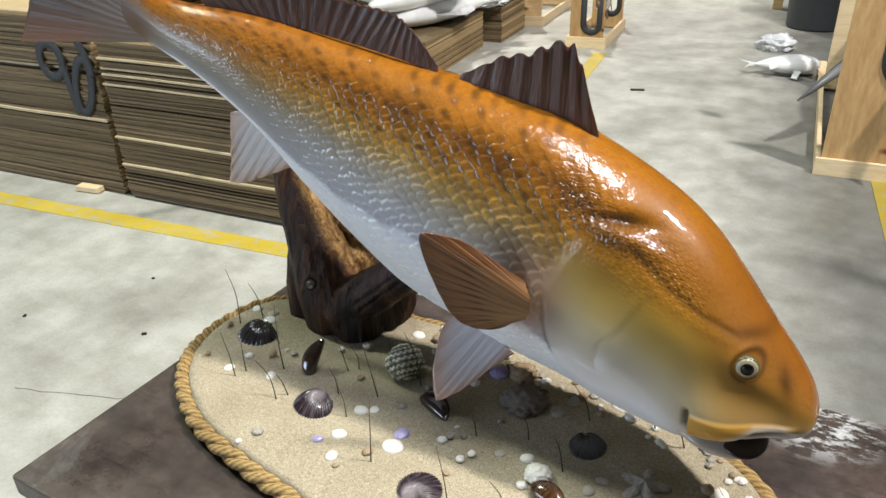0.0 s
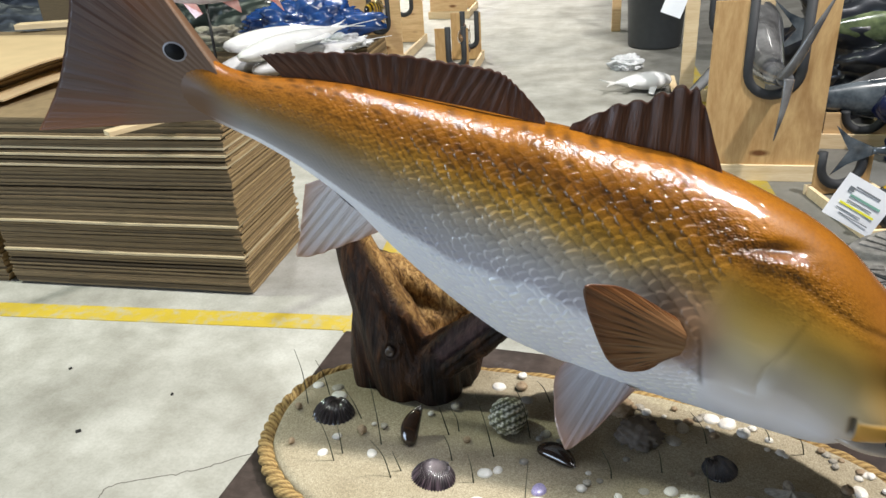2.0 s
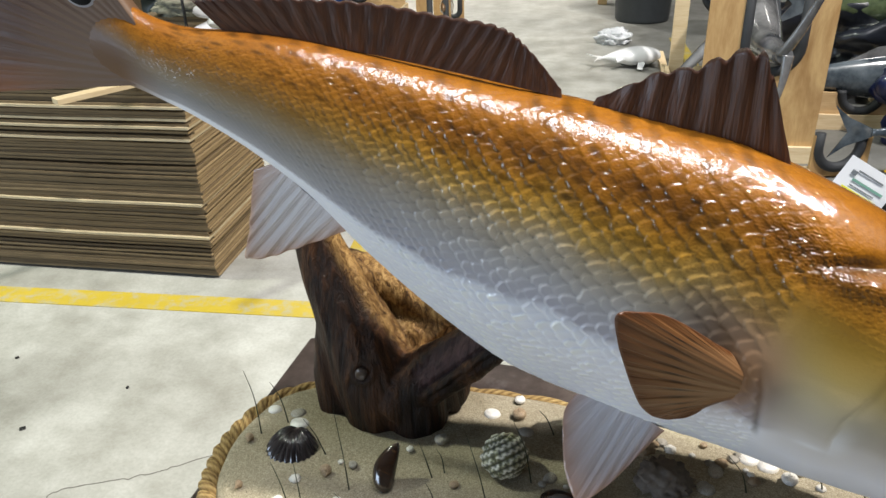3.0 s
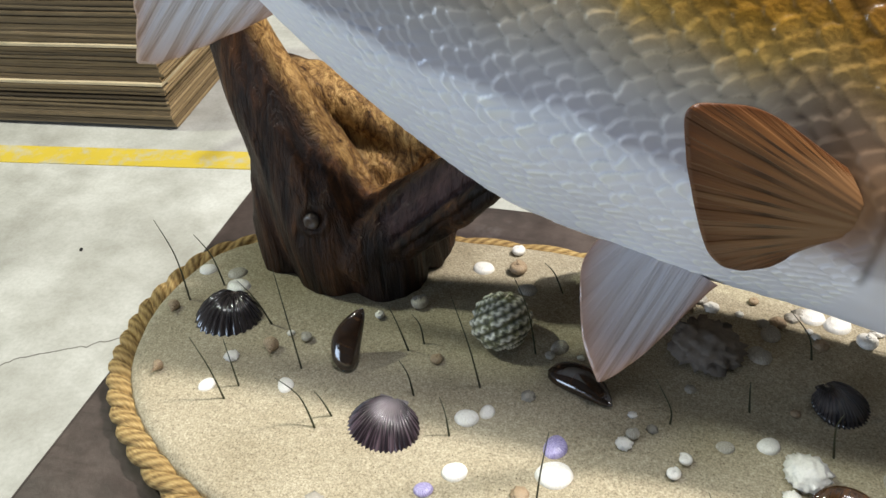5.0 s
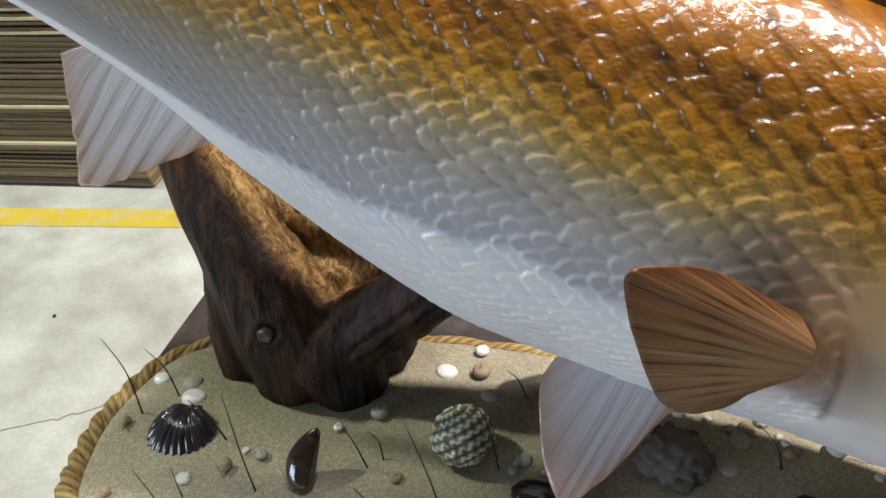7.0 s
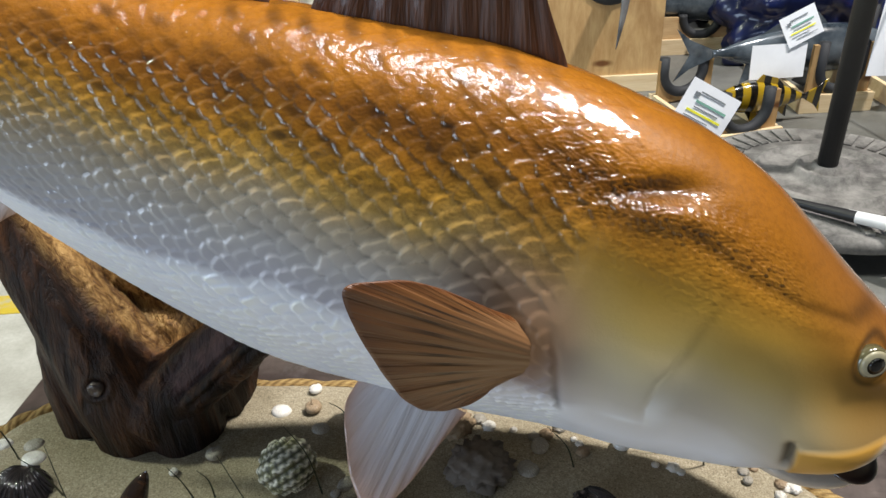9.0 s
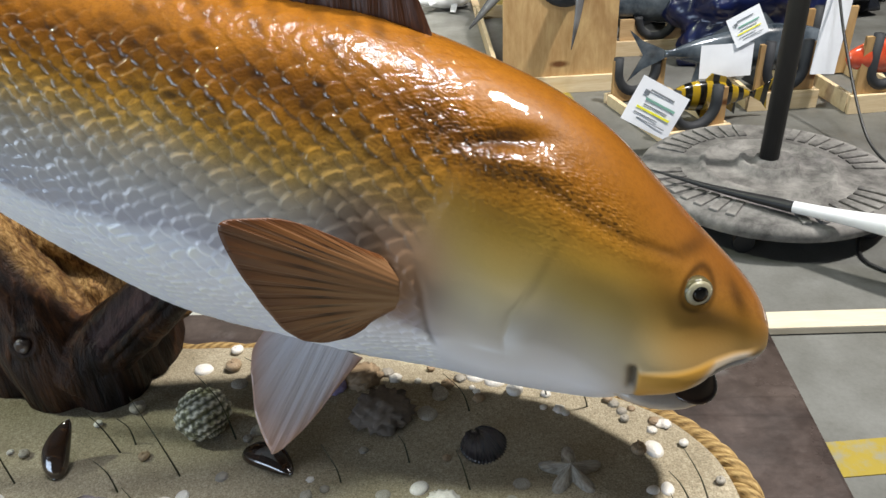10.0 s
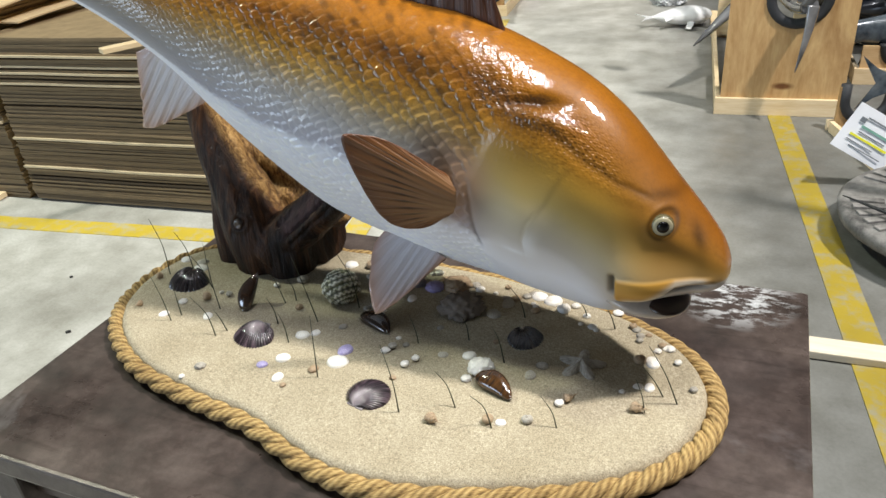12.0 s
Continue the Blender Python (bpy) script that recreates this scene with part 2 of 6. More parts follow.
def fin_material(name, light, dark, tint, rough=0.3, coat=0.5, root=None, lines=0, edges=None, streak=0.35):
    """Fin skin: rays run out from the root, by the second texture axis."""
    m = Mat(name, rough, 0, coat)
    rays = m.noise(1.0, 2, 0.5, m.coords((46, 1.4, 1), uv=True), 0.15)
    fine = m.noise(1.0, 2, 0.5, m.coords((150, 3, 1), uv=True), 0.1)
    c = m.ramp(rays, (0.32, dark), (0.62, light))
    c = m.mix(streak, c, m.ramp(fine, (0.35, dark), (0.65, light)))
    sep = m.node("ShaderNodeSeparateXYZ", Vector=m.coords(uv=True))
    height = rays
    if lines:
        wave = m.math("SINE", m.math("ADD", m.math("MULTIPLY", sep.outputs[0], 2 * math.pi * lines), m.math("MULTIPLY", m.noise(1.0, 2, 0.5, m.coords((5, 1.5, 1), uv=True)), 3.0)))
        ray = m.ramp(m.math("ADD", m.math("MULTIPLY", wave, 0.5), 0.5), (0.66, (0, 0, 0)), (0.86, (1, 1, 1)))
        reach = m.ramp(m.math("ADD", sep.outputs[1], m.math("MULTIPLY", m.noise(1.0, 3, 0.6, m.coords((26, 1, 1), uv=True)), 0.30)), (0.46, (0, 0, 0)), (0.58, (1, 1, 1)), (0.74, (1, 1, 1)), (1.08, (0.08, 0.08, 0.08)))
        c = m.mix(m.math("MULTIPLY", m.math("MULTIPLY", ray, reach), 0.92), c, tuple(v * 0.16 for v in dark))
        height = m.math("SUBTRACT", m.math("MULTIPLY", rays, 0.12), m.math("MULTIPLY", ray, 0.5))
    c = m.mix(m.attr("tip"), c, tint)
    if edges:
        c = m.mix(m.ramp(sep.outputs[0], (0.0, (0.7, 0.7, 0.7)), (0.22, (0, 0, 0)), (0.72, (0, 0, 0)), (0.97, (1, 1, 1))), c, edges)
    soft = m.math("SUBTRACT", 1.0, m.math("MULTIPLY", m.attr("root"), 1.0 if root else 0.0))
    if root:
        c = m.mix(m.math("POWER", m.attr("root"), 0.6), c, root)
    m.color(c)
    m.bump(m.math("MULTIPLY", height, soft), 0.5, 0.003)
    m.bump(m.math("MULTIPLY", fine, soft), 0.30, 0.0015)
    return m.m


CONCRETE, CARD = concrete_material(), cardboard_material()
YELLOW, DIRTY_YELLOW = yellow_material("floor_line_paint", 0.95), yellow_material("dirty_floor_line_paint", 0.55)
PINE = wood_material("pine", (0.72, 0.52, 0.29), (0.50, 0.31, 0.14))
PALE_PINE = wood_material("pale_pine", (0.80, 0.66, 0.44), (0.62, 0.46, 0.26))
WHITE_PINE = wood_material("white_pine", (0.68, 0.61, 0.49), (0.56, 0.47, 0.34))
PLY = wood_material("plywood", (0.58, 0.39, 0.18), (0.36, 0.20, 0.075), grain=(5, 5, 1.1), swirl=2.6)
STEEL, SAND, DRIFT, ROPE = table_material(), sand_material(), driftwood_material(), rope_material()
SKIN = fish_skin_material()
TAIL_FIN = fin_material("tail_fin", (0.16, 0.062, 0.019), (0.090, 0.032, 0.009), (0.055, 0.017, 0.005), 0.5, 0.10, (0.165, 0.092, 0.050), edges=(0.32, 0.105, 0.028))
TAIL_SPOT = Mat("tail_spot_paint", 0.4, spec=0.15).color((0.003, 0.003, 0.004)).m
FIN_BROWN = fin_material("brown_fin", (0.245, 0.112, 0.038), (0.19, 0.078, 0.025), (0.105, 0.034, 0.009), 0.4, 0.25, (0.215, 0.108, 0.045), 23, (0.15, 0.050, 0.013), 0.12)
SPOT_RIM = plain("tail_spot_rim", (0.34, 0.33, 0.36), 0.4, bump=0)
JAW = plain("cream_jaw_paint", (0.44, 0.38, 0.32), 0.3, coat=0.4, vary=0.15, scale=60)
MOUTH = plain("mouth_lining_paint", (0.030, 0.016, 0.012), 0.3, coat=0.3)
FIN_PALE = fin_material("pale_fin", (0.64, 0.63, 0.67), (0.55, 0.53, 0.56), (0.52, 0.33, 0.25), 0.25, 0.7, edges=(0.44, 0.26, 0.19), streak=0.15)
FIN_DARK = fin_material("dark_fin", (0.115, 0.040, 0.012), (0.040, 0.013, 0.005), (0.050, 0.015, 0.006), 0.5, 0.12)
FOAM = plain("black_foam", (0.022, 0.024, 0.028), 0.7)
BLACK = plain("black_paint", (0.012, 0.012, 0.013), 0.45)
EYE_RING = plain("eye_ring", (0.32, 0.29, 0.19), 0.1, coat=1.0, bump=0)
PUPIL = plain("pupil", (0.002, 0.002, 0.002), 0.08, coat=0.0, bump=0)
EYE_RIM = plain("eye_rim", (0.11, 0.095, 0.045), 0.2, coat=0.8, bump=0)
PAPER = plain("white_paper", (0.82, 0.84, 0.88), 0.8, vary=0.03)
WALL = plain("painted_block_wall", (0.15, 0.155, 0.16), 0.8, scale=2.0)
CEILING = plain("ceiling_sheet", (0.08, 0.085, 0.09), 0.7, scale=2.0)


# ---- builders ----
def put_mesh(name, bm, material, parent=None, smooth=False):
    mesh = bpy.data.meshes.new(name)
    bm.normal_update()
    bm.to_mesh(mesh)
    bm.free()
    for mat in material if isinstance(material, (list, tuple)) else [material]:
        mesh.materials.append(mat)
    if smooth:
        mesh.shade_smooth()
    ob = new(name, mesh)
    if parent:
        ob.parent = parent
    return ob


def thing(name, at, label, category, group="", kind=""):
    """An empty at the base of a thing, which carries its parts."""
    ob = new(name)
    ob.matrix_world = at
    return tagged(ob, label, category, group, kind)


def part(name, bm, material, parent, label="", smooth=False):
    return tagged(put_mesh(name, bm, material, parent, smooth), label)


def box(bm, cx, cy, cz, sx, sy, sz, bevel=0.0, turn=None, slot=0):
    """Adds a box with its edges taken off."""
    geo = bmesh.ops.create_cube(bm, size=1.0)
    verts = geo["verts"]
    m = Matrix.Translation((cx, cy, cz)) @ (turn or Matrix()) @ Matrix.Diagonal((sx, sy, sz, 1))
    bmesh.ops.transform(bm, matrix=m, verts=verts)
    faces = {f for v in verts for f in v.link_faces}
    for f in faces:
        f.material_index = slot
    if bevel:
        edges = list({e for v in verts for e in v.link_edges})
        bmesh.ops.bevel(bm, geom=edges, offset=bevel, segments=2, affect="EDGES", profile=0.6)
    return bm


def boxed(*args, **kw):
    return box(bmesh.new(), *args, **kw)


def grid_faces(bm, rows, closed_u=False, closed_v=False, slot=0, uv=None, smooth=True):
    """Quads over rows of vertices; uv gives texture places for (row, column)."""
    n, k = len(rows), len(rows[0])
    layer = bm.loops.layers.uv.verify() if uv else None
    for i in range(n if closed_u else n - 1):
        for j in range(k if closed_v else k - 1):
            quad = [(i, j), (i, j + 1), (i + 1, j + 1), (i + 1, j)]
            vs = [rows[a % n][b % k] for a, b in quad]
            if len(set(vs)) < 3:
                continue
            try:
                f = bm.faces.new(vs if len(set(vs)) == 4 else list(dict.fromkeys(vs)))
            except ValueError:
                continue
            f.material_index, f.smooth = slot, smooth
            if uv:
                for loop, (a, b) in zip(f.loops, quad):
                    loop[layer].uv = uv(a, b)


def smooth_path(points, per=8, closed=False):
    """A Catmull-Rom curve through the points."""
    p = [Vector(q) for q in points]
    n = len(p)
    out = []
    for i in range(n if closed else n - 1):
        a, b, c, d = (p[(i + k) % n] if closed else p[max(0, min(n - 1, i + k))] for k in (-1, 0, 1, 2))
        for s in range(per):
            t = s / per
            out.append(0.5 * (2 * b + (c - a) * t + (2 * a - 5 * b + 4 * c - d) * t * t + (3 * b - a - 3 * c + d) * t ** 3))
    if not closed:
        out.append(p[-1])
    return out


def tube(bm, path, radius, sides=8, closed=False, slot=0, caps=True, squash=1.0):
    """A round bar along a path; radius is a number or one for each point."""
    rows = []
    n = len(path)
    side = None
    length = 0.0
    lengths = []
    for i, p in enumerate(path):
        a = path[(i - 1) % n] if closed or i else path[0]
        b = path[(i + 1) % n] if closed or i < n - 1 else path[-1]
        d = (Vector(b) - Vector(a)).normalized()
        if side is None:
            side = d.orthogonal().normalized()
        side = (side - d * side.dot(d)).normalized()
        up = d.cross(side)
        r = radius[i] if isinstance(radius, (list, tuple)) else radius
        rows.append([bm.verts.new(Vector(p) + side * math.cos(2 * math.pi * k / sides) * r + up * math.sin(2 * math.pi * k / sides) * r * squash) for k in range(sides)])
        if i:
            length += (Vector(p) - Vector(path[i - 1])).length
        lengths.append(length)
    lengths.append(length)
    grid_faces(bm, rows, closed, True, slot, uv=lambda a, b: (lengths[a], b / sides))
    if caps and not closed:
        for row, flip in ((rows[0], True), (rows[-1], False)):
            f = bm.faces.new(list(reversed(row)) if flip else row)
            f.material_index = slot
    return bm


def lathe(bm, profile, sides=32, at=(0, 0, 0), slot=0, squash=(1, 1)):
    """Turns a profile of (radius, height) round the z axis."""
    rows = [[bm.verts.new((at[0] + squash[0] * r * math.cos(2 * math.pi * k / sides), at[1] + squash[1] * r * math.sin(2 * math.pi * k / sides), at[2] + z)) for k in range(sides)] for r, z in profile]
    grid_faces(bm, rows, False, True, slot)
    for row, flip in ((rows[0], True), (rows[-1], False)):
        if profile[0 if flip else -1][0] > 1e-5:
            f = bm.faces.new(list(reversed(row)) if flip else row)
            f.material_index = slot
    return bm


# ---- the hall ----
def slab(name, size, at, material, label):
    bm = boxed(0, 0, 0, *size)
    ob = put_mesh(name, bm, material)
    ob.matrix_world = pose(*at)
    return tagged(ob, label, name.split("_")[0], kind="structure")


HALL = 7.3
slab("floor", (40, 40, 0.2), (0, 8, -0.1, 0, 0, HALL), CONCRETE, "pale stained concrete warehouse floor")
slab("ceiling", (40, 40, 0.2), (0, 8, 8.9, 0, 0, HALL), CEILING, "grey metal warehouse ceiling")
for name, size, at in (("wall_north", (40, 0.2, 9.0), (-2.4, 27.0, 4.4, 0, 0, HALL)), ("wall_south", (1.4, 0.2, 9.0), (-14.7, -9.0, 4.4)), ("wall_south", (21.1, 0.2, 9.0), (4.55, -9.0, 4.4)), ("wall_south", (8.0, 0.2, 4.6), (-10.0, -9.0, 6.6)), ("wall_east", (0.2, 38, 9.0), (14, 8, 4.4, 0, 0, HALL)), ("wall_west", (0.2, 38, 9.0), (-15, 8, 4.4, 0, 0, HALL))):
    slab(name, size, at, WALL, "plain painted block warehouse wall")


def floor_line(x0, y0, x1, y1, width=0.102, paint=YELLOW):
    a, b = Vector((x0, y0, 0)), Vector((x1, y1, 0))
    bm = boxed(0, 0, 0.001, (b - a).length, width, 0.004)
    ob = put_mesh("floor_line", bm, paint)
    ob.matrix_world = Matrix.Translation((a + b) / 2) @ Matrix.Rotation(math.atan2(y1 - y0, x1 - x0), 4, "Z")
    return tagged(ob, "worn yellow painted safety line on the concrete floor", "floor line", "painted floor lines", "structure")


floor_line(-7.0, 0.70, -1.06, 1.485)
floor_line(-1.0, 1.43, -1.56, 5.12)
floor_line(0.79, 0.86, 0.10, 6.0, paint=DIRTY_YELLOW)
floor_line(0.765, 0.785, 4.5, 1.24, paint=DIRTY_YELLOW)


# ---- the bench ----
def build_table():
    t = thing("welding_table", pose(0, 0, 0), "dark oxidised steel workshop table with scuffed bare edges", "table")
    bm = boxed(-0.002, 0.003, 0.765, 0.905, 0.575, 0.03, 0.004)
    part("tabletop", bm, STEEL, t)
    for sx in (-1, 1):
        for sy in (-1, 1):
            part("leg", boxed(sx * 0.41, sy * 0.245, 0.375, 0.05, 0.05, 0.75, 0.004), STEEL, t)
    for sy in (-1, 1):
        part("apron", boxed(0, sy * 0.25, 0.72, 0.77, 0.006, 0.06, 0.001), STEEL, t)
    return t


build_table()

OUTLINE = [(-0.441, 0.01), (-0.445, 0.07), (-0.420, 0.14), (-0.33, 0.185), (-0.16, 0.200), (0.0, 0.192), (0.12, 0.175), (0.22, 0.145), (0.30, 0.103), (0.343, 0.055), (0.357, 0.0), (0.343, -0.06), (0.30, -0.117), (0.235, -0.157), (0.136, -0.193), (0.05, -0.208), (-0.02, -0.200), (-0.115, -0.166), (-0.204, -0.150), (-0.306, -0.124), (-0.380, -0.081), (-0.423, -0.035)]
TOP = 0.78


def build_base():
    t = thing("sand_plinth", pose(0, 0, TOP), "sand-covered kidney-shaped display base edged with rope", "display plinth")
    edge = smooth_path([(x, y, 0) for x, y in OUTLINE], 8, True)
    centre = Vector((-0.04, 0.0, 0))
    bm = bmesh.new()
    rows = []
    rings = [(0.975, 0.002), (0.975, 0.018), (0.965, 0.0255), (0.94, 0.028)] + [(0.94 * (1 - k / 46), 0.028) for k in range(1, 46)]
    for s, z in rings:
        row = []
        for p in edge:
            q = centre + (p - centre) * s
            lift = 0.0012 * noise.noise(q * 14) + 0.0007 * noise.noise(q * 60)
            row.append(bm.verts.new((q.x, q.y, z + (lift if z > 0.02 else 0))))
        rows.append(row)
    grid_faces(bm, rows, False, True)
    bm.faces.new(rows[-1])
    bm.faces.new(list(reversed(rows[0])))
    part("sand_bed", bm, SAND, t, "pale grey-tan sand over a rounded board")
    bm = bmesh.new()
    n = len(edge)
    total = sum((edge[i] - edge[(i + 1) % n]).length for i in range(n))
    turns = round(total / 0.088)
    steps = 900
    fine = smooth_path(edge, 6, True)
    for strand in range(3):
        path = []
        for k in range(steps):
            f = k / steps * len(fine)
            i = int(f)
            p = fine[i].lerp(fine[(i + 1) % len(fine)], f - i)
            d = (fine[(i + 1) % len(fine)] - fine[i]).normalized()
            out = Vector((d.y, -d.x, 0))
            a = 2 * math.pi * (turns * k / steps + strand / 3)
            path.append(p + Vector((0, 0, 0.0126)) + out * math.cos(a) * 0.0056 + Vector((0, 0, math.sin(a) * 0.0056)))
        tube(bm, path, 0.0068, 10, True)
    part("rope_edge", bm, ROPE, t, "twisted golden manila rope")
    return t


build_base()


# ---- the driftwood ----
def build_driftwood():
    bm = bmesh.new()
    stem = [(-0.287, 0.150, 0.795, 0.055), (-0.286, 0.143, 0.83, 0.054), (-0.298, 0.140, 0.87, 0.051), (-0.324, 0.146, 0.93, 0.040), (-0.341, 0.148, 0.98, 0.031), (-0.354, 0.15, 1.03, 0.024), (-0.360, 0.15, 1.075, 0.018)]
    branch = [(-0.262, 0.132, 0.840, 0.044), (-0.232, 0.130, 0.866, 0.034), (-0.195, 0.130, 0.892, 0.029), (-0.155, 0.130, 0.928, 0.027), (-0.12, 0.130, 0.962, 0.026)]
    wall_low = [(-0.33, 0.170, 0.83, 0.035), (-0.27, 0.180, 0.83, 0.045), (-0.20, 0.172, 0.84, 0.040)]
    wall_mid = [(-0.335, 0.165, 0.90, 0.026), (-0.28, 0.182, 0.895, 0.028), (-0.20, 0.180, 0.885, 0.028), (-0.165, 0.160, 0.90, 0.025)]
    wall_top = [(-0.342, 0.162, 0.985, 0.020), (-0.31, 0.182, 0.965, 0.022), (-0.25, 0.190, 0.935, 0.022), (-0.19, 0.182, 0.925, 0.020)]
    wall_fill = [(-0.325, 0.175, 0.945, 0.020), (-0.27, 0.190, 0.915, 0.022), (-0.20, 0.185, 0.905, 0.020)]
    wall_back = [(-0.335, 0.20, 0.87, 0.022), (-0.26, 0.222, 0.87, 0.026), (-0.19, 0.205, 0.865, 0.024)]
    root = [(-0.340, 0.132, 0.797, 0.024), (-0.345, 0.134, 0.86, 0.024), (-0.343, 0.140, 0.93, 0.020)]
    root2 = [(-0.240, 0.126, 0.797, 0.034), (-0.242, 0.130, 0.84, 0.036)]
    for limb in (stem, branch, wall_low, wall_mid, wall_top, wall_fill, wall_back, root, root2):
        path = smooth_path([q[:3] for q in limb], 6)
        radius = [v.x for v in smooth_path([(q[3], 0, 0) for q in limb], 6)]
        tube(bm, path, radius, 20)
    raw = bpy.data.meshes.new("driftwood_rough")
    bm.to_mesh(raw)
    bm.free()
    tmp = new("driftwood_rough", raw)
    mod = tmp.modifiers.new("remesh", "REMESH")
    mod.mode, mod.voxel_size = "VOXEL", 0.0029
    bpy.context.view_layer.update()
    mesh = bpy.data.meshes.new_from_object(tmp.evaluated_get(bpy.context.evaluated_depsgraph_get()))
    bpy.data.objects.remove(tmp)
    mesh.name = "driftwood"
    mesh.materials.clear()
    mesh.materials.append(DRIFT)
    shade = mesh.attributes.new("raw", "FLOAT_COLOR", "POINT")
    plum = mesh.attributes.new("split", "FLOAT_COLOR", "POINT")
    normals = [v.normal.copy() for v in mesh.vertices]
    for v, d, e, n in zip(mesh.vertices, shade.data, plum.data, normals):
        p = v.co.copy()
        lean = p.x + 0.28 * (p.z - 0.8)
        groove = 0.45 * noise.fractal(Vector((lean * 30, p.y * 30, p.z * 5)), 1.0, 2.0, 4) + 0.8 - 1.6 * abs(noise.noise(Vector((lean * 20 + 3, p.y * 20, p.z * 3)))) - 0.9 * abs(noise.noise(Vector((lean * 62, p.y * 62 + 5, p.z * 8))))
        chip = noise.noise(Vector((p.x * 16, p.y * 16, p.z * 9)))
        # a split along the short limb: a smooth plum-coloured face above a dark crack
        across = (p.z - 0.886) * 0.74 - (p.x + 0.205) * 0.68
        along_limb = (p.z - 0.886) * 0.68 + (p.x + 0.205) * 0.74
        front = min(1.0, max(0.0, -n.y * 3))
        limb = front * min(1, max(0, (along_limb + 0.030) / 0.012))
        face = limb * min(1, max(0, (across + 0.001) / 0.003)) * min(1, max(0, (0.026 - across) / 0.004))
        crack = limb * (math.exp(-(across / 0.0022) ** 2) + 0.6 * math.exp(-((across + 0.010 + 0.004 * chip) / 0.0016) ** 2))
        eye = (p.x + 0.290) ** 2 + (p.z - 0.889) ** 2
        knot = front * (0.9 * math.exp(-((math.sqrt(eye) - 0.0105) / 0.0035) ** 2) - math.exp(-eye / 0.00005))
        v.co = p + n * ((0.0040 * groove + 0.004 * chip) * (1 - 0.8 * face) - 0.0050 * face - 0.0070 * crack + 0.0035 * knot)
        if v.co.z < 0.80:
            v.co.z = 0.80
        # bare heartwood in the fork, behind the two limbs
        fork = p.x + 0.66 * (p.z - 0.896) + 0.262
        inside = min(1, max(0, (p.y - 0.130 + 0.010 * chip - 0.10 * max(0.0, p.x + 0.29)) / 0.010)) * min(1, max(0, (p.z - 0.868) / 0.02)) * min(1, max(0, fork / 0.014 + 0.4 * chip))
        d.color = (inside, inside, inside, 1)
        e.color = (face * (1 - inside),) * 3 + (1,)
    mesh.shade_smooth()
    t = thing("driftwood", pose(-0.285, 0.15, 0.80), "dark brown gnarled driftwood stump with a raw golden fork", "driftwood")
    back = t.matrix_world.inverted()
    mesh.name = "stump"
    ob = new("stump", mesh)
    ob.parent, ob.matrix_parent_inverse = t, back
    bm = lathe(bmesh.new(), ((0.0070, -0.014), (0.0068, -0.0006), (0.0056, 0.0006), (0.0042, 0.0012), (0.0030, 0.0006), (0.0, 0.0008)), 22, squash=(1.0, 1.12))
    for v in bm.verts:
        v.co += 0.0006 * noise.noise_vector(v.co * 400)
    bmesh.ops.transform(bm, matrix=pose(-0.290, KNOT_Y, 0.889, 90, 0, 0), verts=bm.verts[:])
    knot = part("knot", bm, KNOT, t, "round grey-brown knot", True)
    knot.matrix_parent_inverse = back
    return t


KNOT_Y = 0.0885
KNOT = plain("driftwood_knot", (0.055, 0.038, 0.032), 0.35, coat=0.4, vary=0.4, scale=160, bump=0.2)
build_driftwood()


# ---- the fish ----
#            x      top    bottom  half-width  middle y
PROFILE = [(-0.550, 1.280, 1.234, 0.0010, 0.039), (-0.520, 1.287, 1.228, 0.0045, 0.042), (-0.490, 1.294, 1.221, 0.0110, 0.046), (-0.460, 1.288, 1.211, 0.0165, 0.050), (-0.435, 1.275, 1.199, 0.022, 0.055), (-0.405, 1.267, 1.183, 0.027, 0.060),
           (-0.360, 1.264, 1.152, 0.034, 0.068), (-0.310, 1.257, 1.107, 0.043, 0.078), (-0.260, 1.246, 1.044, 0.053, 0.089), (-0.203, 1.233, 0.985, 0.064, 0.099), (-0.135, 1.219, 0.930, 0.076, 0.107), (-0.085, 1.211, 0.908, 0.083, 0.109),
           (-0.040, 1.202, 0.895, 0.088, 0.109), (0.010, 1.192, 0.880, 0.092, 0.107), (0.060, 1.182, 0.872, 0.094, 0.104), (0.110, 1.164, 0.866, 0.094, 0.099), (0.160, 1.143, 0.862, 0.091, 0.092), (0.200, 1.122, 0.858, 0.085, 0.085),
           (0.235, 1.096, 0.860, 0.077, 0.077), (0.265, 1.064, 0.878, 0.068, 0.070), (0.290, 1.036, 0.895, 0.059, 0.063), (0.315, 1.010, 0.909, 0.047, 0.055), (0.330, 0.994, 0.917, 0.040, 0.049), (0.341, 0.980, 0.924, 0.031, 0.045), (0.348, 0.967, 0.932, 0.020, 0.042), (0.3515, 0.957, 0.940, 0.005, 0.041)]


def step(a, b, v):
    t = np.clip((v - a) / (b - a), 0, 1)
    return t * t * (3 - 2 * t)


def bell(v, centre, width):
    return np.exp(-((v - centre) / width) ** 2)


def along(v, *pairs):
    """A value that goes from pair to pair (place, value)."""
    return np.interp(v, [p[0] for p in pairs], [p[1] for p in pairs])


